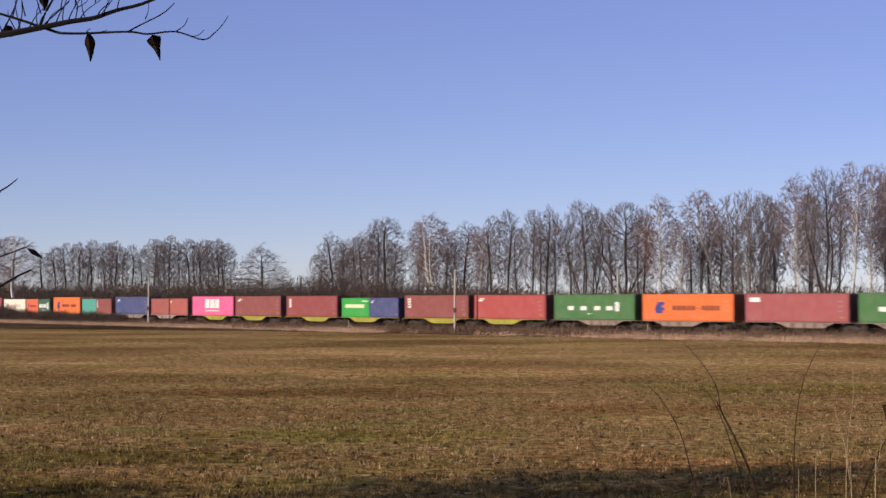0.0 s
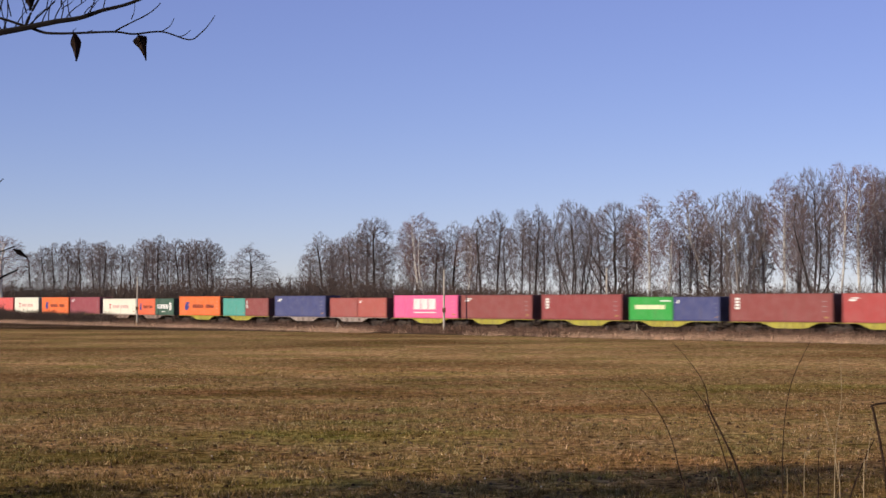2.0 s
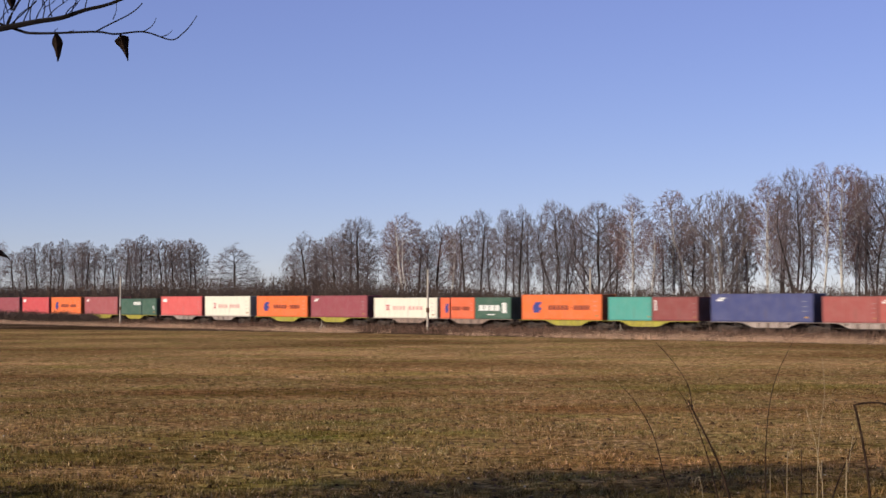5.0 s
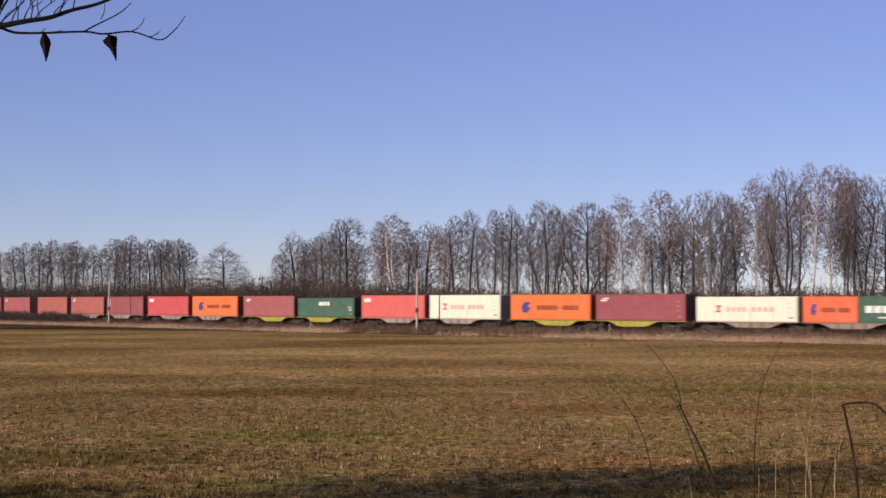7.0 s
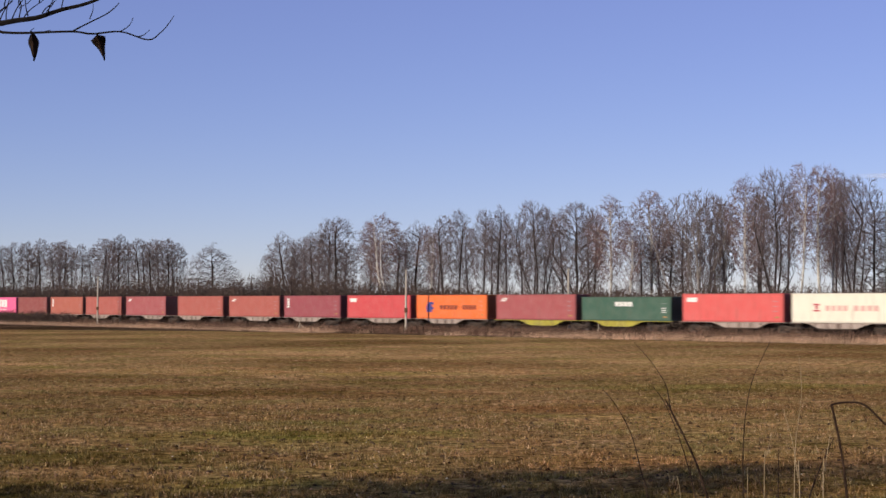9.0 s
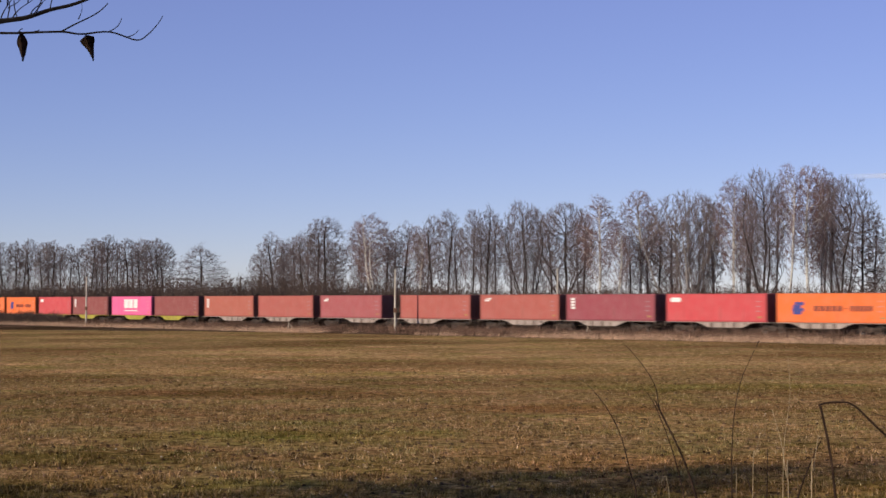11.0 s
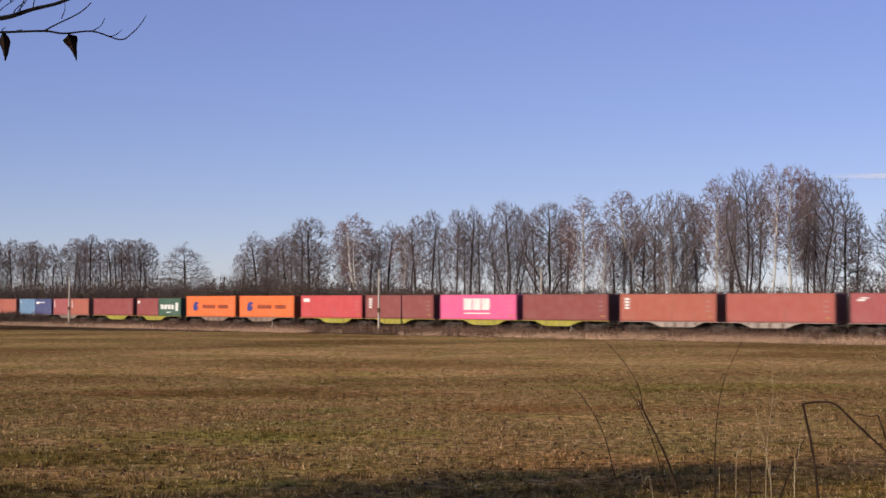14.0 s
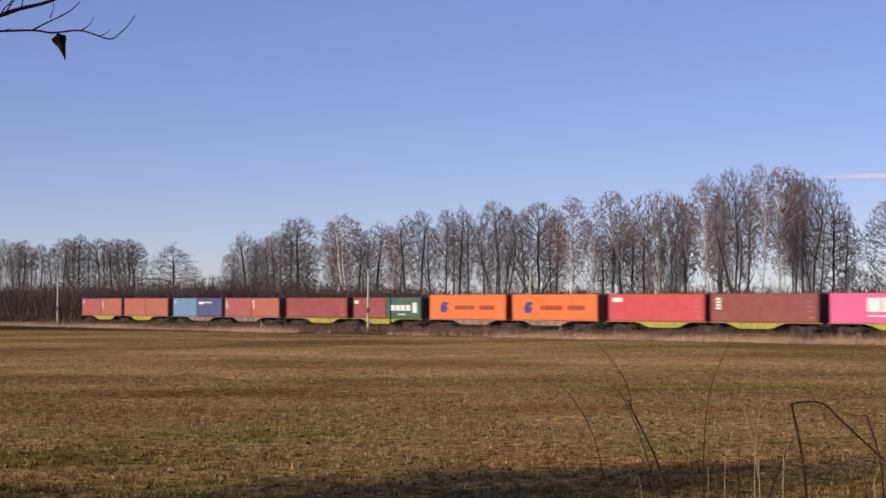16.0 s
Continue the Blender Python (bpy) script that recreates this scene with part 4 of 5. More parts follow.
def belt_height(x, y):
    return (5.5 + 2.2 * min(1, max(0, (10 - x) / 25))) + 0.9 * noise.noise(Vector((x * 0.06, y * 0.06, 3))) + 1.0 * noise.noise(Vector((x * 0.3, y * 0.3, 5)))


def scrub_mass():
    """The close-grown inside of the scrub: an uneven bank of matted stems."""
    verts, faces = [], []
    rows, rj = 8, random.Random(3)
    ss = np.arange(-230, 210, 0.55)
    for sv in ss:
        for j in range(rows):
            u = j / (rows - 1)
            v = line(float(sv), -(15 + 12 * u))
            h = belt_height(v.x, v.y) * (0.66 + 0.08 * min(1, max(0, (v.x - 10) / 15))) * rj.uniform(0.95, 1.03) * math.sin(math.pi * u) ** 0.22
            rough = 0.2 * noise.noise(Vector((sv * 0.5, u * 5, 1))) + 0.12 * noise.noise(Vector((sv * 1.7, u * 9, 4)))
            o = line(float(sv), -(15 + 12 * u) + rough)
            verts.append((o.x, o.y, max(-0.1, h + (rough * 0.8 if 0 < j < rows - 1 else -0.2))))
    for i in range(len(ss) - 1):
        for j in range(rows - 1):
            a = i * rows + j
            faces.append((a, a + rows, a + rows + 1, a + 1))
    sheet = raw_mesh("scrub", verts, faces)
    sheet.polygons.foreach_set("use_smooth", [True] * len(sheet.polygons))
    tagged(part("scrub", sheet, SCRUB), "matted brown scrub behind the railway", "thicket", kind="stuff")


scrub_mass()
thicket("thicket", "dense brown leafless scrub along the railway", 6400, belt, lambda x, y: 1.22 * belt_height(x, y), 5, THICKET, 0.05)


def far_belt(rng):
    a = rng.uniform(-0.36, 0.40)
    r = rng.uniform(430, 520)
    return r * math.sin(a), r * math.cos(a)


def copse(rng):
    s = rng.uniform(35, 185)
    v = line(s, -rng.uniform(9.0, 26.0))
    return v.x, v.y


thicket("undergrowth", "fine brown undergrowth between the tree stems", 4600, copse, lambda x, y: 7.0 + 1.7 * noise.noise(Vector((x * 0.12, y * 0.12, 8))), 15, THICKET, 0.034)


def slope(rng):
    """The railway's near slope where it recedes, grown over with brush."""
    while True:
        v = line(rng.uniform(-260, 0), rng.uniform(3.2, 6.2))
        if -125 < v.x < -58:
            return v.x, v.y


thicket("brush", "low dark brush on the far slope of the railway", 2300, slope,
        lambda x, y: 2.5 + 1.5 * min(1, max(0, (-80 - x) / 14)) + 0.9 * noise.noise(Vector((x * 0.25, 2, 4))), 21, THICKET, 0.034)
thicket("far_woods", "distant leafless woods closing the horizon", 1200, far_belt, lambda x, y: 10 + 3 * noise.noise(Vector((x * 0.03, y * 0.03, 7))), 6, THICKET, 0.22)


def spruce(x, y, H):
    rng = random.Random(int(x * 10))
    t = thing("spruce_tree", "small dark green spruce rising from the scrub", "tree", m=pose(x, y, 0))
    bm = bmesh.new()
    rod(bm, (0, 0, -0.1), (0, 0, H), 0.14, 0.02)
    part("trunk", bm, BARK, t)
    tb = Tubes()
    for k in range(420):
        u = rng.random() ** 0.7
        z = H * (0.12 + 0.88 * u)
        r = (1 - u) * H * 0.2 + 0.15
        a = rng.uniform(0, 2 * math.pi)
        p = Vector((0, 0, z))
        e = Vector((r * math.cos(a), r * math.sin(a), z - r * 0.35))
        tb.spike(p, e, 0.16)
    part("crown", tb.mesh("crown"), CONIFER, t)


spruce(-31.5, 300, 8.6)
spruce(-24.0, 330, 7.8)

# ---- poles, wires and small things by the line ----
def mast(x, y):
    p = thing("line_pole", "pale weathered concrete pole with a small box", "pole", "poles by the railway", pose(x, y, 0.0))
    bm = bmesh.new()
    rod(bm, (0, 0, -0.1), (0, 0, 7.6), 0.16, 0.10, 12)
    part("shaft", bm, POLE, p)
    part("box", boxes((-0.20, 0.20, -0.22, -0.10, 2.6, 3.15), bevel=0.02), RUST, p, "small dark equipment box")
    part("cap", boxes((-0.14, 0.14, -0.14, 0.14, 7.6, 7.75), bevel=0.03), POLE, p)
    bm = bmesh.new()
    rod(bm, (0, 0, 7.35), (0.0, -0.35, 7.45), 0.03)
    part("bracket", bm, STEEL, p)


def far_pole(x, y):
    p = thing("timber_pole", "dark tarred timber pole behind the railway", "pole", "poles beyond the railway", pose(x, y, 0.0))
    bm = bmesh.new()
    rod(bm, (0, 0, -0.1), (0, 0, 8.3), 0.16, 0.10, 10)
    part("shaft", bm, DARKPOLE, p)
    part("crossarm", boxes((-0.6, 0.6, -0.05, 0.05, 7.85, 7.95)), DARKPOLE, p)
    for x in (-0.5, 0.5):
        bm = bmesh.new()
        rod(bm, (x, 0, 7.95), (x, 0, 8.1), 0.03)
        part("insulator", bm, STEEL, p)


mast(-3.8, 190.6)
mast(15.25, 184.4)
mast(-52.9, 246.5)
POLES = [(-96.5, 327.5), (-43.6, 288.9), (-32.2, 274.2)]
for x, y in POLES:
    far_pole(x, y)
for k, (a, b) in enumerate(zip(POLES, POLES[1:])):
    for off in (-0.5, 0.5):
        tb = Tubes()
        pts = []
        for i in range(13):
            u = i / 12
            pts.append(Vector((a[0] + (b[0] - a[0]) * u + off, a[1] + (b[1] - a[1]) * u, 8.1 - 2.2 * u * (1 - u))))
        tb.add(pts, [0.012] * 13, 4)
        tagged(part("wire", tb.mesh("wire"), GEAR), "thin sagging line wire between the poles", "wire", "line wires")


def strainer(x, y):
    p = thing("fence_post", "bleached timber fence post with a slanting brace", "post", "braced posts", pose(x, y, 0.0, 0, 0, 15))
    bm = bmesh.new()
    rod(bm, (0, 0, -0.1), (0, 0, 1.45), 0.055, 0.05)
    part("post", bm, PALEWOOD, p)
    for dx in (0.95,):
        bm = bmesh.new()
        rod(bm, (dx, -0.2, -0.05), (0.03, 0, 1.15), 0.04)
        part("brace", bm, PALEWOOD, p)
    bm = bmesh.new()
    rod(bm, (-0.45, 0.1, -0.05), (0, 0, 1.0), 0.035)
    part("brace", bm, PALEWOOD, p)


strainer(17.39, 171.2)
strainer(-17.7, 203.2)


def marker(x, y):
    p = thing("marker_post", "small white trackside marker post", "post", m=pose(x, y, 0.1))
    part("post", boxes((-0.08, 0.08, -0.06, 0.06, -0.1, 0.9), bevel=0.02), PALEWOOD, p)
    part("plate", boxes((-0.16, 0.16, -0.09, -0.06, 0.45, 0.9), bevel=0.01), LOGO, p, "white number plate", color=WHITE)


v = line(-72, 3.4)
marker(v.x, v.y)

# ---- a vapour trail high in the sky ----
def vapour():
    m, n, l, b = material("vapour", 1.0)
    b.inputs["Base Color"].default_value = (0.85, 0.85, 0.88, 1)
    b.inputs["Specular IOR Level"].default_value = 0.0
    tc, sep = n.new("ShaderNodeTexCoord"), n.new("ShaderNodeSeparateXYZ")
    l.new(tc.outputs["Generated"], sep.inputs[0])
    wisp = noise_node(n, l, 0.02, 4, stretch=(0.2, 1, 1))
    fade = n.new("ShaderNodeMapRange")
    fade.inputs["From Max"].default_value, fade.inputs["To Max"].default_value = 0.3, 0.62
    l.new(sep.outputs["X"], fade.inputs["Value"])
    x = n.new("ShaderNodeMath")
    x.operation = "MULTIPLY"
    l.new(fade.outputs[0], x.inputs[0])
    l.new(wisp, x.inputs[1])
    l.new(x.outputs[0], b.inputs["Alpha"])
    tb = Tubes()
    pts = [Vector((650 + 30 * k, 2500, 203 + 0.5 * k)) for k in range(16)]
    tb.add(pts, [3.2 + 0.6 * min(k, 6) + 0.8 * noise.noise(Vector((k * 0.7, 0, 0))) for k in range(16)], 8)
    ob = part("vapour_trail", tb.mesh("vapour_trail"), m)
    ob.visible_shadow = False
    tagged(ob, "thin white vapour trail in the blue sky", "cloud", kind="structure")


vapour()

# ---- grasses ----
def grass_mesh(name, roots, rng, h, w, spread, per):
    """Tufts of single leaves."""
    n = len(roots) * per
    base = np.repeat(np.array(roots), per, axis=0)
    a = rng.uniform(0, 2 * math.pi, n)
    off = rng.normal(0, spread, (n, 2))
    hh = h * rng.uniform(0.4, 1.15, n) * np.repeat(rng.uniform(0.55, 1.25, len(roots)), per)
    lean = rng.uniform(0.1, 0.95, n) * hh
    la = rng.uniform(0, 2 * math.pi, n)
    ww = w * rng.uniform(0.6, 1.3, n)
    v = np.zeros((n, 3, 3))
    v[:, :, :2] = (base[:, :2] + off)[:, None, :]
    v[:, :, 2] = base[:, 2][:, None] - 0.01
    v[:, 0, 0] -= ww * np.cos(a) / 2
    v[:, 0, 1] -= ww * np.sin(a) / 2
    v[:, 1, 0] += ww * np.cos(a) / 2
    v[:, 1, 1] += ww * np.sin(a) / 2
    v[:, 2, 0] += lean * np.cos(la)
    v[:, 2, 1] += lean * np.sin(la)
    v[:, 2, 2] += hh
    return raw_mesh(name, v.reshape(-1, 3).tolist(), np.arange(3 * n).reshape(-1, 3).tolist())


def build_grass():
    rng = np.random.default_rng(4)
    roots, tall = [], []
    while len(roots) < 44000:
        d = 27.0 / (1 - rng.random() * 0.88)
        x = rng.uniform(-0.335, 0.335) * d
        z = 0.05 * noise.noise(Vector((x * 0.25, d * 0.25, 0)))
        dens = noise.noise(Vector((x * 0.9, d * 0.9, 0))) + 0.7 * noise.noise(Vector((x * 3.1, d * 3.1, 9)))
        if dens > rng.random() * 1.5 - 0.85:
            roots.append((x, d, z))
            if dens > 0.2 and rng.random() < 0.55:
                tall.append((x, d, z))
    tagged(part("meadow_grass", grass_mesh("meadow_grass", roots, rng, 0.085, 0.016, 0.055, 7), GRASS),
           "short winter grass in brown, straw and dull green", "grass", kind="stuff")
    tagged(part("grass_tufts", grass_mesh("grass_tufts", tall, rng, 0.15, 0.026, 0.07, 8), GRASS),
           "coarser grass tufts standing out of the meadow", "grass", kind="stuff")
    mid = []
    while len(mid) < 20000:
        d = 45.0 / (1 - rng.random() * 0.74)
        x = rng.uniform(-0.335, 0.335) * d
        if noise.noise(Vector((x * 0.3, d * 0.3, 30))) + 0.6 * noise.noise(Vector((x * 1.3, d * 1.3, 31))) > rng.uniform(-0.7, 0.6):
            mid.append((x, d, 0.05 * noise.noise(Vector((x * 0.25, d * 0.25, 0)))))
    tagged(part("meadow_tufts", grass_mesh("meadow_tufts", mid, rng, 0.10, 0.024, 0.12, 6), GRASS),
           "straw and dull green tufts across the meadow", "grass", kind="stuff")
    verts, faces = [], []
    for k in range(9000):
        d = 27.0 / (1 - rng.random() * 0.75)
        x = rng.uniform(-0.335, 0.335) * d
        if noise.noise(Vector((x * 0.35, d * 0.35, 20))) < rng.uniform(-0.5, 0.35):
            continue
        z = 0.05 * noise.noise(Vector((x * 0.25, d * 0.25, 0))) + rng.uniform(0.015, 0.06)
        a, w, tip = rng.uniform(0, 6.28), rng.uniform(0.015, 0.045), rng.uniform(-0.02, 0.04)
        c, n = math.cos(a) * w, math.sin(a) * w
        i = len(verts)
        verts += [(x - c, d - n, z), (x + n * 0.6, d - c * 0.6, z + tip * 0.4), (x + c, d + n, z + tip), (x - n * 0.6, d + c * 0.6, z + 0.01)]
        faces.append((i, i + 1, i + 2, i + 3))
    tagged(part("leaf_litter", raw_mesh("leaf_litter", verts, faces), LITTER), "withered leaves scattered over the turf", "leaves", kind="stuff")
    def lumps(name, n, r, mat, label, category, fixed=()):
        verts, faces = [], []
        spots = [*fixed, *((rng.uniform(-0.32, 0.32) * d, d) for d in (27.0 / (1 - rng.random() * 0.7) for _ in range(n)))]
        for x, d in spots:
            w = r * rng.uniform(0.6, 1.5)
            i = len(verts)
            ring = [(x + w * math.cos(a) * rng.uniform(0.7, 1.2), d + w * math.sin(a) * rng.uniform(0.7, 1.2)) for a in np.arange(6) * math.pi / 3]
            verts += [(px, py, 0.0) for px, py in ring] + [((px + x) / 2, (py + d) / 2, w * rng.uniform(0.5, 0.9)) for px, py in ring] + [(x, d, w * 0.85)]
            for k in range(6):
                j = (k + 1) % 6
                faces += [(i + k, i + j, i + 6 + j, i + 6 + k), (i + 6 + k, i + 6 + j, i + 12)]
        tagged(part(name, raw_mesh(name, verts, faces), mat), label, category, kind="stuff")

    lumps("earth_clods", 1900, 0.05, VERGE, "dark clods of earth on the turf", "clods", ((0.97, 53), (-8.0, 62), (0.4, 58)))
    lumps("field_stones", 60, 0.028, PALEWOOD, "small pale stones lying in the turf", "stones")
    roots, weeds = [], []
    r2 = random.Random(8)
    while len(roots) < 8200:
        s = r2.uniform(-180, 190)
        k = noise.noise(Vector((s * 0.05, 1, 0))) + 0.6 * noise.noise(Vector((s * 0.3, 5, 0)))
        k += 0.5 - 0.95 * math.exp(-((s - 68) / 24) ** 2)
        off = r2.gauss(7.3, 1.3)
        if k + 0.35 > r2.random():
            p = line(s, off)
            roots.append((p.x, p.y, 0.05))
    while len(weeds) < 13000:
        s = r2.uniform(-180, 190)
        if noise.noise(Vector((s * 0.11, 3, 0))) + 0.7 > r2.random():
            off = r2.uniform(2.3, 6.4)
            p = line(s, off)
            weeds.append((p.x, p.y, 0.1 + 0.28 * max(0, 3.6 - off)))
    tagged(part("reed_grass", grass_mesh("reed_grass", roots, rng, 0.72, 0.026, 0.3, 15), REED),
           "tall dry straw-coloured grass along the verge", "grass", kind="stuff")
    tagged(part("weeds", grass_mesh("weeds", weeds, rng, 0.95, 0.05, 0.3, 10), WEED),
           "dead dark brown weeds on the railway's slope", "weeds", kind="stuff")


build_grass()

# ---- stalks and twigs close to the camera ----
def near_stems(parent, rows, mat, name, y, slim=1.0, sway=0.01):
    for pts, r0, r1 in rows:
        tb = Tubes()
        n = len(pts)
        dense, rad = [], []
        for i in range(n - 1):
            p0, p1, p2, p3 = (Vector((q[0], y, q[1])) for q in (pts[max(0, i - 1)], pts[i], pts[i + 1], pts[min(n - 1, i + 2)]))
            for k in range(5):
                u = k / 5
                c = 0.5 * (2 * p1 + (p2 - p0) * u + (2 * p0 - 5 * p1 + 4 * p2 - p3) * u * u + (3 * p1 - p0 - 3 * p2 + p3) * u ** 3)
                f = (i + u) / (n - 1)
                c.y += sway * math.sin(5 * f + pts[0][0] * 9)
                dense.append(c)
                rad.append((r0 + (r1 - r0) * f) * slim)
        dense.append(Vector((pts[-1][0], y + sway * math.sin(5 + pts[0][0] * 9), pts[-1][1])))
        rad.append(r1 * slim)
        tb.add(dense, rad, 6)
        part(name, tb.mesh(name), mat, parent)


GZ = ground_z(0.6, 4.0) - 0.02
dark = thing("bramble", "dark bare bramble canes arching over the bank", "shrub", m=pose(0, 0, 0))
near_stems(dark, [
    ([(0.62, GZ), (0.56, 3.0), (0.53, 3.354), (0.516, 3.414), (0.487, 3.521), (0.437, 3.607), (0.38, 3.664)], 0.0055, 0.0008),
    ([(0.86, GZ), (0.76, 3.1), (0.68, 3.354), (0.651, 3.443), (0.616, 3.521), (0.576, 3.603)], 0.0075, 0.003),
    ([(0.616, 3.521), (0.591, 3.571), (0.583, 3.62), (0.576, 3.643), (0.544, 3.693), (0.494, 3.75)], 0.0032, 0.001),
    ([(0.74, GZ), (0.69, 3.1), (0.651, 3.354), (0.616, 3.486), (0.573, 3.593), (0.54, 3.64)], 0.0045, 0.001),
    ([(0.78, GZ), (0.772, 3.1), (0.771, 3.354), (0.77, 3.471), (0.777, 3.579), (0.797, 3.664), (0.841, 3.754)], 0.0035, 0.0012),
    ([(1.06, GZ), (1.045, 3.1), (1.029, 3.354), (1.016, 3.471), (0.996, 3.575), (0.994, 3.591), (1.037, 3.597), (1.08, 3.589), (1.137, 3.536), (1.226, 3.454), (1.30, 3.38)], 0.006, 0.004),
    ([(1.25, GZ), (1.24, 3.1), (1.23, 3.354), (1.223, 3.45), (1.201, 3.521), (1.184, 3.564)], 0.0055, 0.003),
    ([(1.184, 3.564), (1.159, 3.561), (1.13, 3.57)], 0.0025, 0.001),
    ([(0.84, GZ), (0.90, 3.2), (0.934, 3.354), (0.966, 3.443), (0.999, 3.507)], 0.005, 0.002),
    ([(0.90, GZ), (0.85, 3.2), (0.823, 3.354), (0.801, 3.426)], 0.0045, 0.002),
    ([(0.85, GZ), (0.855, 3.2), (0.856, 3.354), (0.86, 3.479)], 0.004, 0.0015),
], NEARBARK, "cane", 4.0, 0.6)
straw = thing("dry_weeds", "tall dry straw-coloured weed stalks on the bank", "weeds", m=pose(0, 0, 0))
near_stems(straw, [
    ([(0.885, GZ), (0.887, 3.2), (0.889, 3.471), (0.897, 3.557), (0.906, 3.629), (0.903, 3.714)], 0.003, 0.0012),
    ([(0.81, GZ), (0.813, 3.354), (0.819, 3.471), (0.833, 3.529)], 0.0032, 0.0012),
    ([(0.92, GZ), (0.901, 3.354), (0.894, 3.414), (0.883, 3.5), (0.863, 3.583)], 0.0036, 0.0012),
    ([(0.955, GZ), (0.957, 3.354), (0.963, 3.429), (0.979, 3.517)], 0.0036, 0.0012),
    ([(1.18, GZ), (1.19, 3.3), (1.19, 3.38), (1.205, 3.44)], 0.003, 0.001),
    ([(0.765, GZ), (0.768, 3.2), (0.77, 3.44)], 0.0035, 0.0015),
    ([(0.64, GZ), (0.61, 3.3), (0.58, 3.40), (0.57, 3.44)], 0.002, 0.0008),
], STRAWSTALK, "stalk", 3.95, 0.42)

# the young tree beside the camera, whose twigs hang into view
sapling = thing("young_tree", "young bare tree with dark twigs and a few withered leaves", "tree", m=pose(0, 0, 0))
tz = ground_z(-2.5, 4.0)
near_stems(sapling, [([(-2.5, tz - 0.05), (-2.46, 3.2), (-2.5, 4.2), (-2.42, 5.4), (-2.45, 6.6), (-2.4, 7.6)], 0.085, 0.02)], SHADETWIG, "trunk", 4.0)
near_stems(sapling, [
    ([(-2.48, 4.35), (-2.1, 4.46), (-1.7, 4.50), (-1.32, 4.522), (-1.234, 4.533), (-1.141, 4.55), (-1.064, 4.566), (-1.003, 4.576), (-0.946, 4.596), (-0.879, 4.614), (-0.8, 4.65), (-0.68, 4.72)], 0.0135, 0.003),
    ([(-2.47, 3.7), (-2.0, 3.95), (-1.6, 4.05), (-1.291, 4.114), (-1.234, 4.139), (-1.199, 4.166)], 0.008, 0.0012),
    ([(-2.46, 3.5), (-2.0, 3.80), (-1.6, 3.91), (-1.291, 3.954), (-1.234, 3.969), (-1.166, 3.994)], 0.007, 0.0012),
    ([(-2.46, 3.3), (-2.0, 3.60), (-1.6, 3.75), (-1.291, 3.864), (-1.234, 3.893), (-1.191, 3.919), (-1.16, 3.933)], 0.009, 0.002),
    ([(-2.45, 5.2), (-2.0, 5.6), (-1.6, 6.0), (-1.3, 6.5)], 0.03, 0.004),
], SHADETWIG, "branch", 4.0, 0.85)
near_stems(sapling, [
    ([(-1.13, 4.552), (-1.10, 4.541), (-1.077, 4.537), (-1.02, 4.536), (-0.913, 4.539), (-0.863, 4.533), (-0.791, 4.539), (-0.723, 4.519), (-0.694, 4.536), (-0.673, 4.56), (-0.659, 4.583)], 0.0055, 0.0012),
    ([(-0.913, 4.539), (-0.87, 4.564), (-0.827, 4.59), (-0.797, 4.614)], 0.003, 0.0018),
    ([(-0.869, 4.571), (-0.863, 4.614)], 0.002, 0.001),
    ([(-0.794, 4.539), (-0.774, 4.557), (-0.76, 4.574)], 0.0022, 0.001),
    ([(-0.749, 4.527), (-0.717, 4.543)], 0.002, 0.001),
    ([(-1.146, 4.552), (-1.127, 4.586), (-1.109, 4.63)], 0.006, 0.004),
    ([(-1.30, 4.60), (-1.263, 4.594), (-1.191, 4.571), (-1.146, 4.556)], 0.004, 0.005),
    ([(-1.051, 4.567), (-1.044, 4.6), (-1.056, 4.63)], 0.0025, 0.0015),
    ([(-1.134, 4.56), (-1.099, 4.586), (-1.07, 4.62)], 0.003, 0.0018),
    ([(-1.249, 4.535), (-1.209, 4.597), (-1.194, 4.64)], 0.003, 0.0018),
    ([(-0.983, 4.581), (-0.963, 4.62)], 0.002, 0.0012),
    ([(-1.206, 4.54), (-1.186, 4.586), (-1.191, 4.63)], 0.0028, 0.0015),
    ([(-1.05, 4.600), (-1.03, 4.61), (-1.02, 4.63)], 0.002, 0.001),
    ([(-1.02, 4.537), (-1.015, 4.552)], 0.002, 0.001),
    ([(-0.985, 4.537), (-0.972, 4.547)], 0.002, 0.001),
], SHADETWIG, "twig", 4.0, 0.72)

rt = random.Random(21)
rows = []
for k in range(26):
    x = -1.32 + 0.38 * (k + rt.random()) / 26
    z = 4.53 + (x + 1.32) * 0.17 + (0.03 if k % 3 == 0 else 0)
    dx, dz = rt.uniform(-0.02, 0.055), rt.uniform(0.03, 0.09)
    rows.append(([(x, z), (x + dx * 0.5, z + dz * 0.5), (x + dx, z + dz)], 0.0024, 0.001))
near_stems(sapling, rows, SHADETWIG, "twig", 4.0, 0.72)


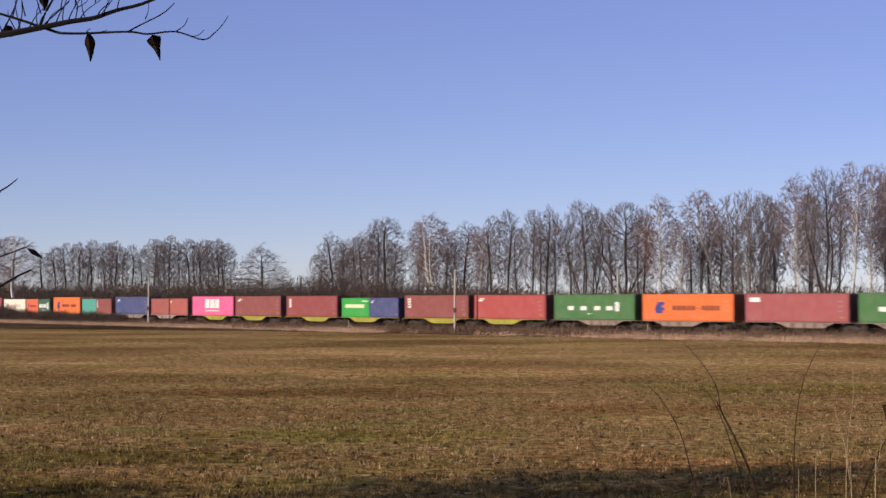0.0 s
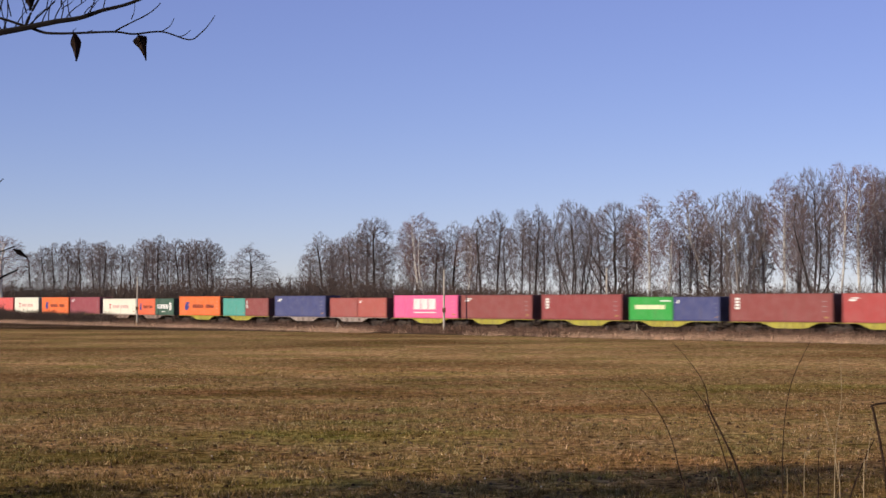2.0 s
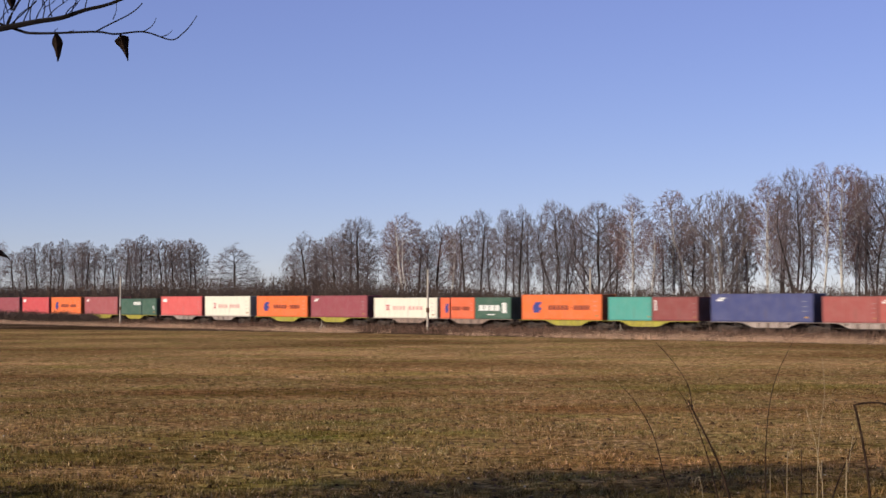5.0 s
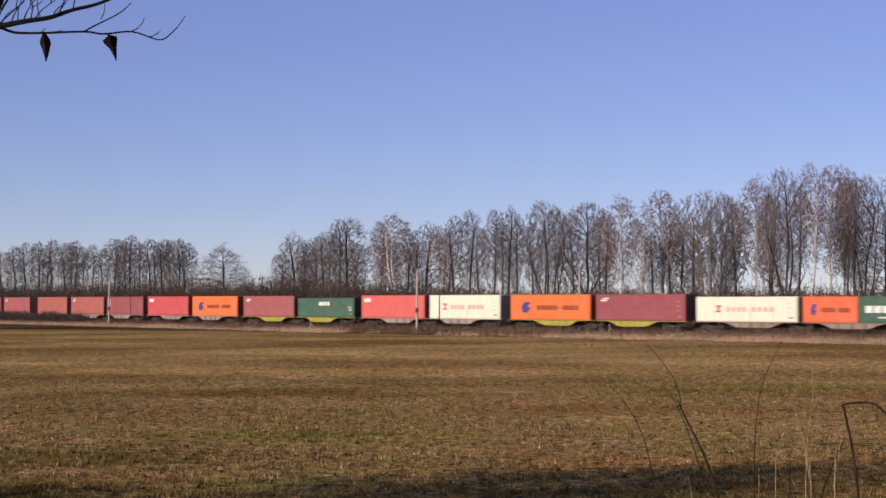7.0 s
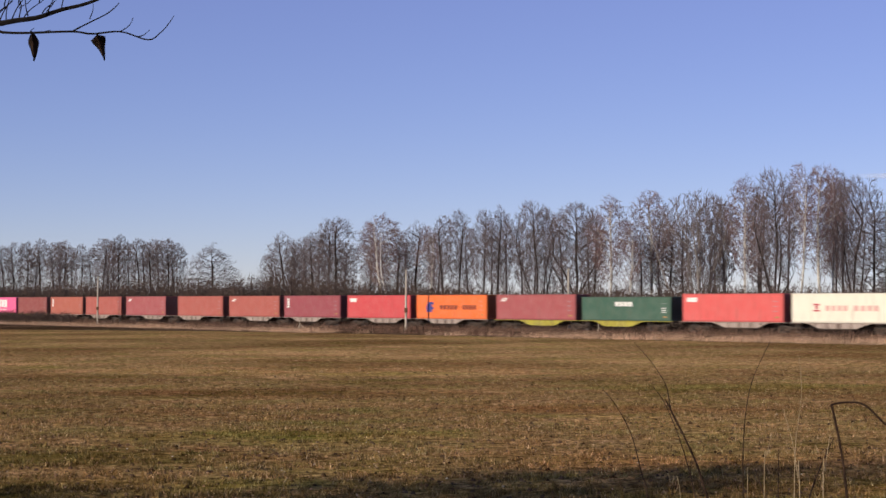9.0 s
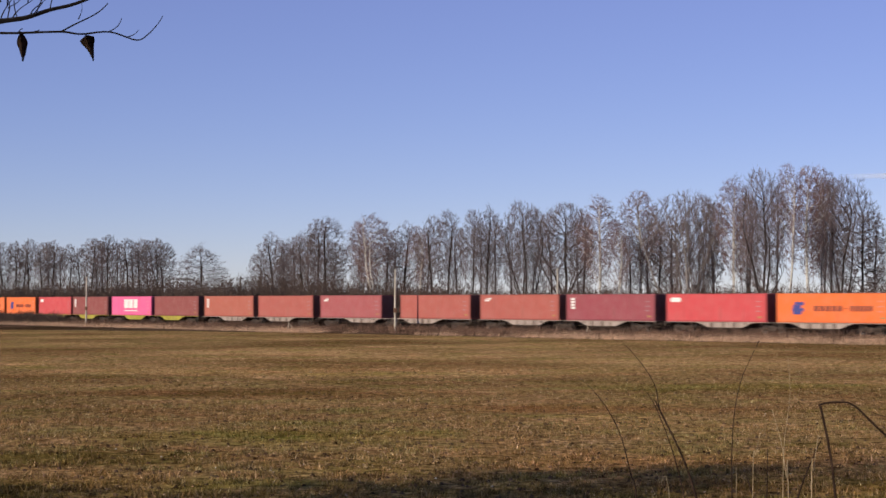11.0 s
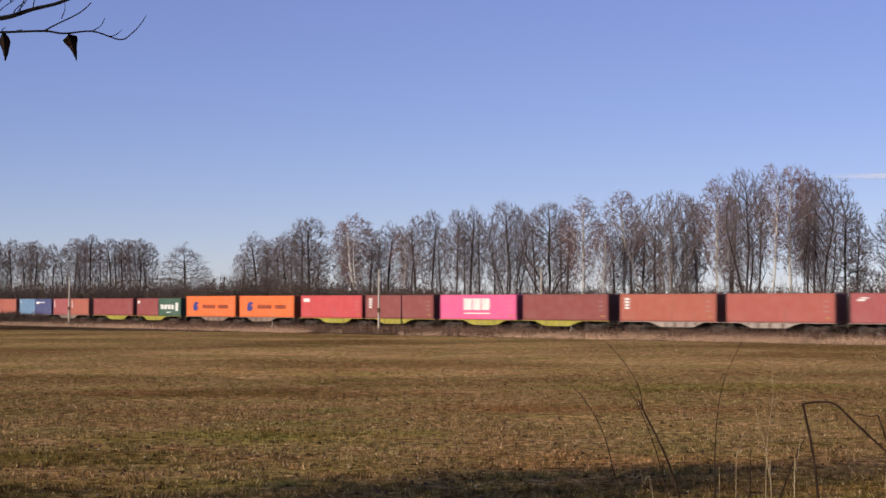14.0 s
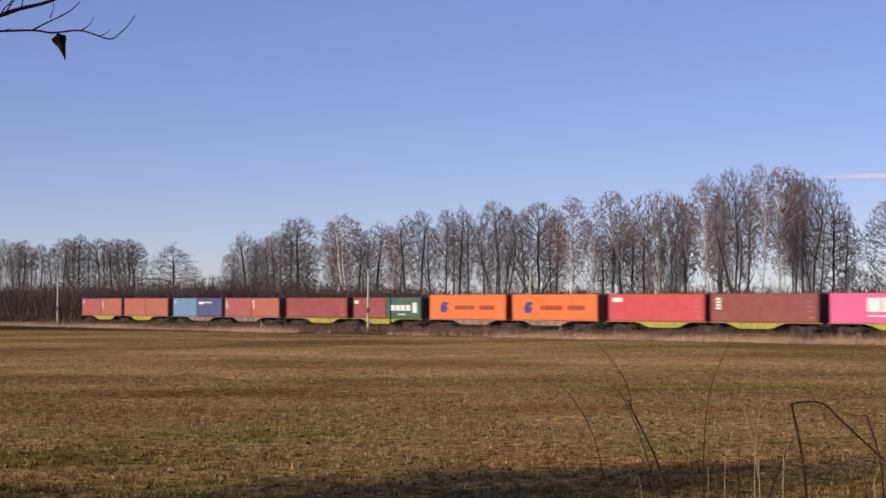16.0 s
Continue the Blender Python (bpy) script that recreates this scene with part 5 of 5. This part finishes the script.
def hanging_leaf(x, z, dx, dz, w, peak=0.3, jag=0.0):
    """A curled, withered leaf that hangs by its stalk."""
    bm = bmesh.new()
    a = Vector((dx, 0, dz))
    side = Vector((-dz, 0, dx)).normalized()
    n = 9
    rows = []
    for i in range(n):
        u = i / (n - 1)
        half = w * min(1, u / peak) ** 0.8 * (1 if u < peak else ((1 - u) / (1 - peak)) ** 1.25) * (1.2 + jag * math.sin(9 * u)) + 0.0006
        curl = 0.012 * math.sin(3 * u)
        c = a * u
        rows.append([bm.verts.new(c + side * half * k + Vector((0, curl + 0.014 * abs(k), 0))) for k in (-1, -0.45, 0, 0.5, 0.9)])
    for r, q in zip(rows, rows[1:]):
        for k in range(4):
            bm.faces.new((r[k], r[k + 1], q[k + 1], q[k]))
    bmesh.ops.solidify(bm, geom=bm.faces[:], thickness=0.0012)
    part("leaf", bm, DEADLEAF, sapling, "withered dark brown leaf", m=pose(x, 3.99, z))


hanging_leaf(-1.018, 4.541, 0.006, -0.076, 0.014, 0.42, 0.25)
hanging_leaf(-0.853, 4.533, 0.020, -0.067, 0.016, 0.14, 0.15)
hanging_leaf(-1.170, 3.986, 0.040, -0.026, 0.006)
hanging_leaf(-1.137, 4.640, 0.005, -0.045, 0.012)
hanging_leaf(-1.232, 4.560, 0.016, -0.032, 0.012)


# ---- what moves ----
SWAY = [(0, 0.0, 0.0), (1, -0.003, 0.0), (2, -0.007, -0.001), (3, -0.0095, -0.0015), (4, -0.010, -0.002), (6.5, -0.0115, -0.003), (9, -0.0125, -0.004), (12, -0.012, -0.006), (16, -0.012, -0.005)]   # seconds, metres


def motions():
    """The train runs at a steady speed along the curve."""
    steps = [k * 0.5 for k in range(33)]
    for s, ob in TRAIN:
        rows = []
        for t in steps:
            at = t if t == int(t) else t - 0.016
            rows.append((t, along(s + SPEED * at, BED)))
        walk(ob, rows)
    # the young tree drifts a finger's width with the breeze
    walk(sapling, [(t, pose(dx, 0, dz)) for t, dx, dz in SWAY])


motions()
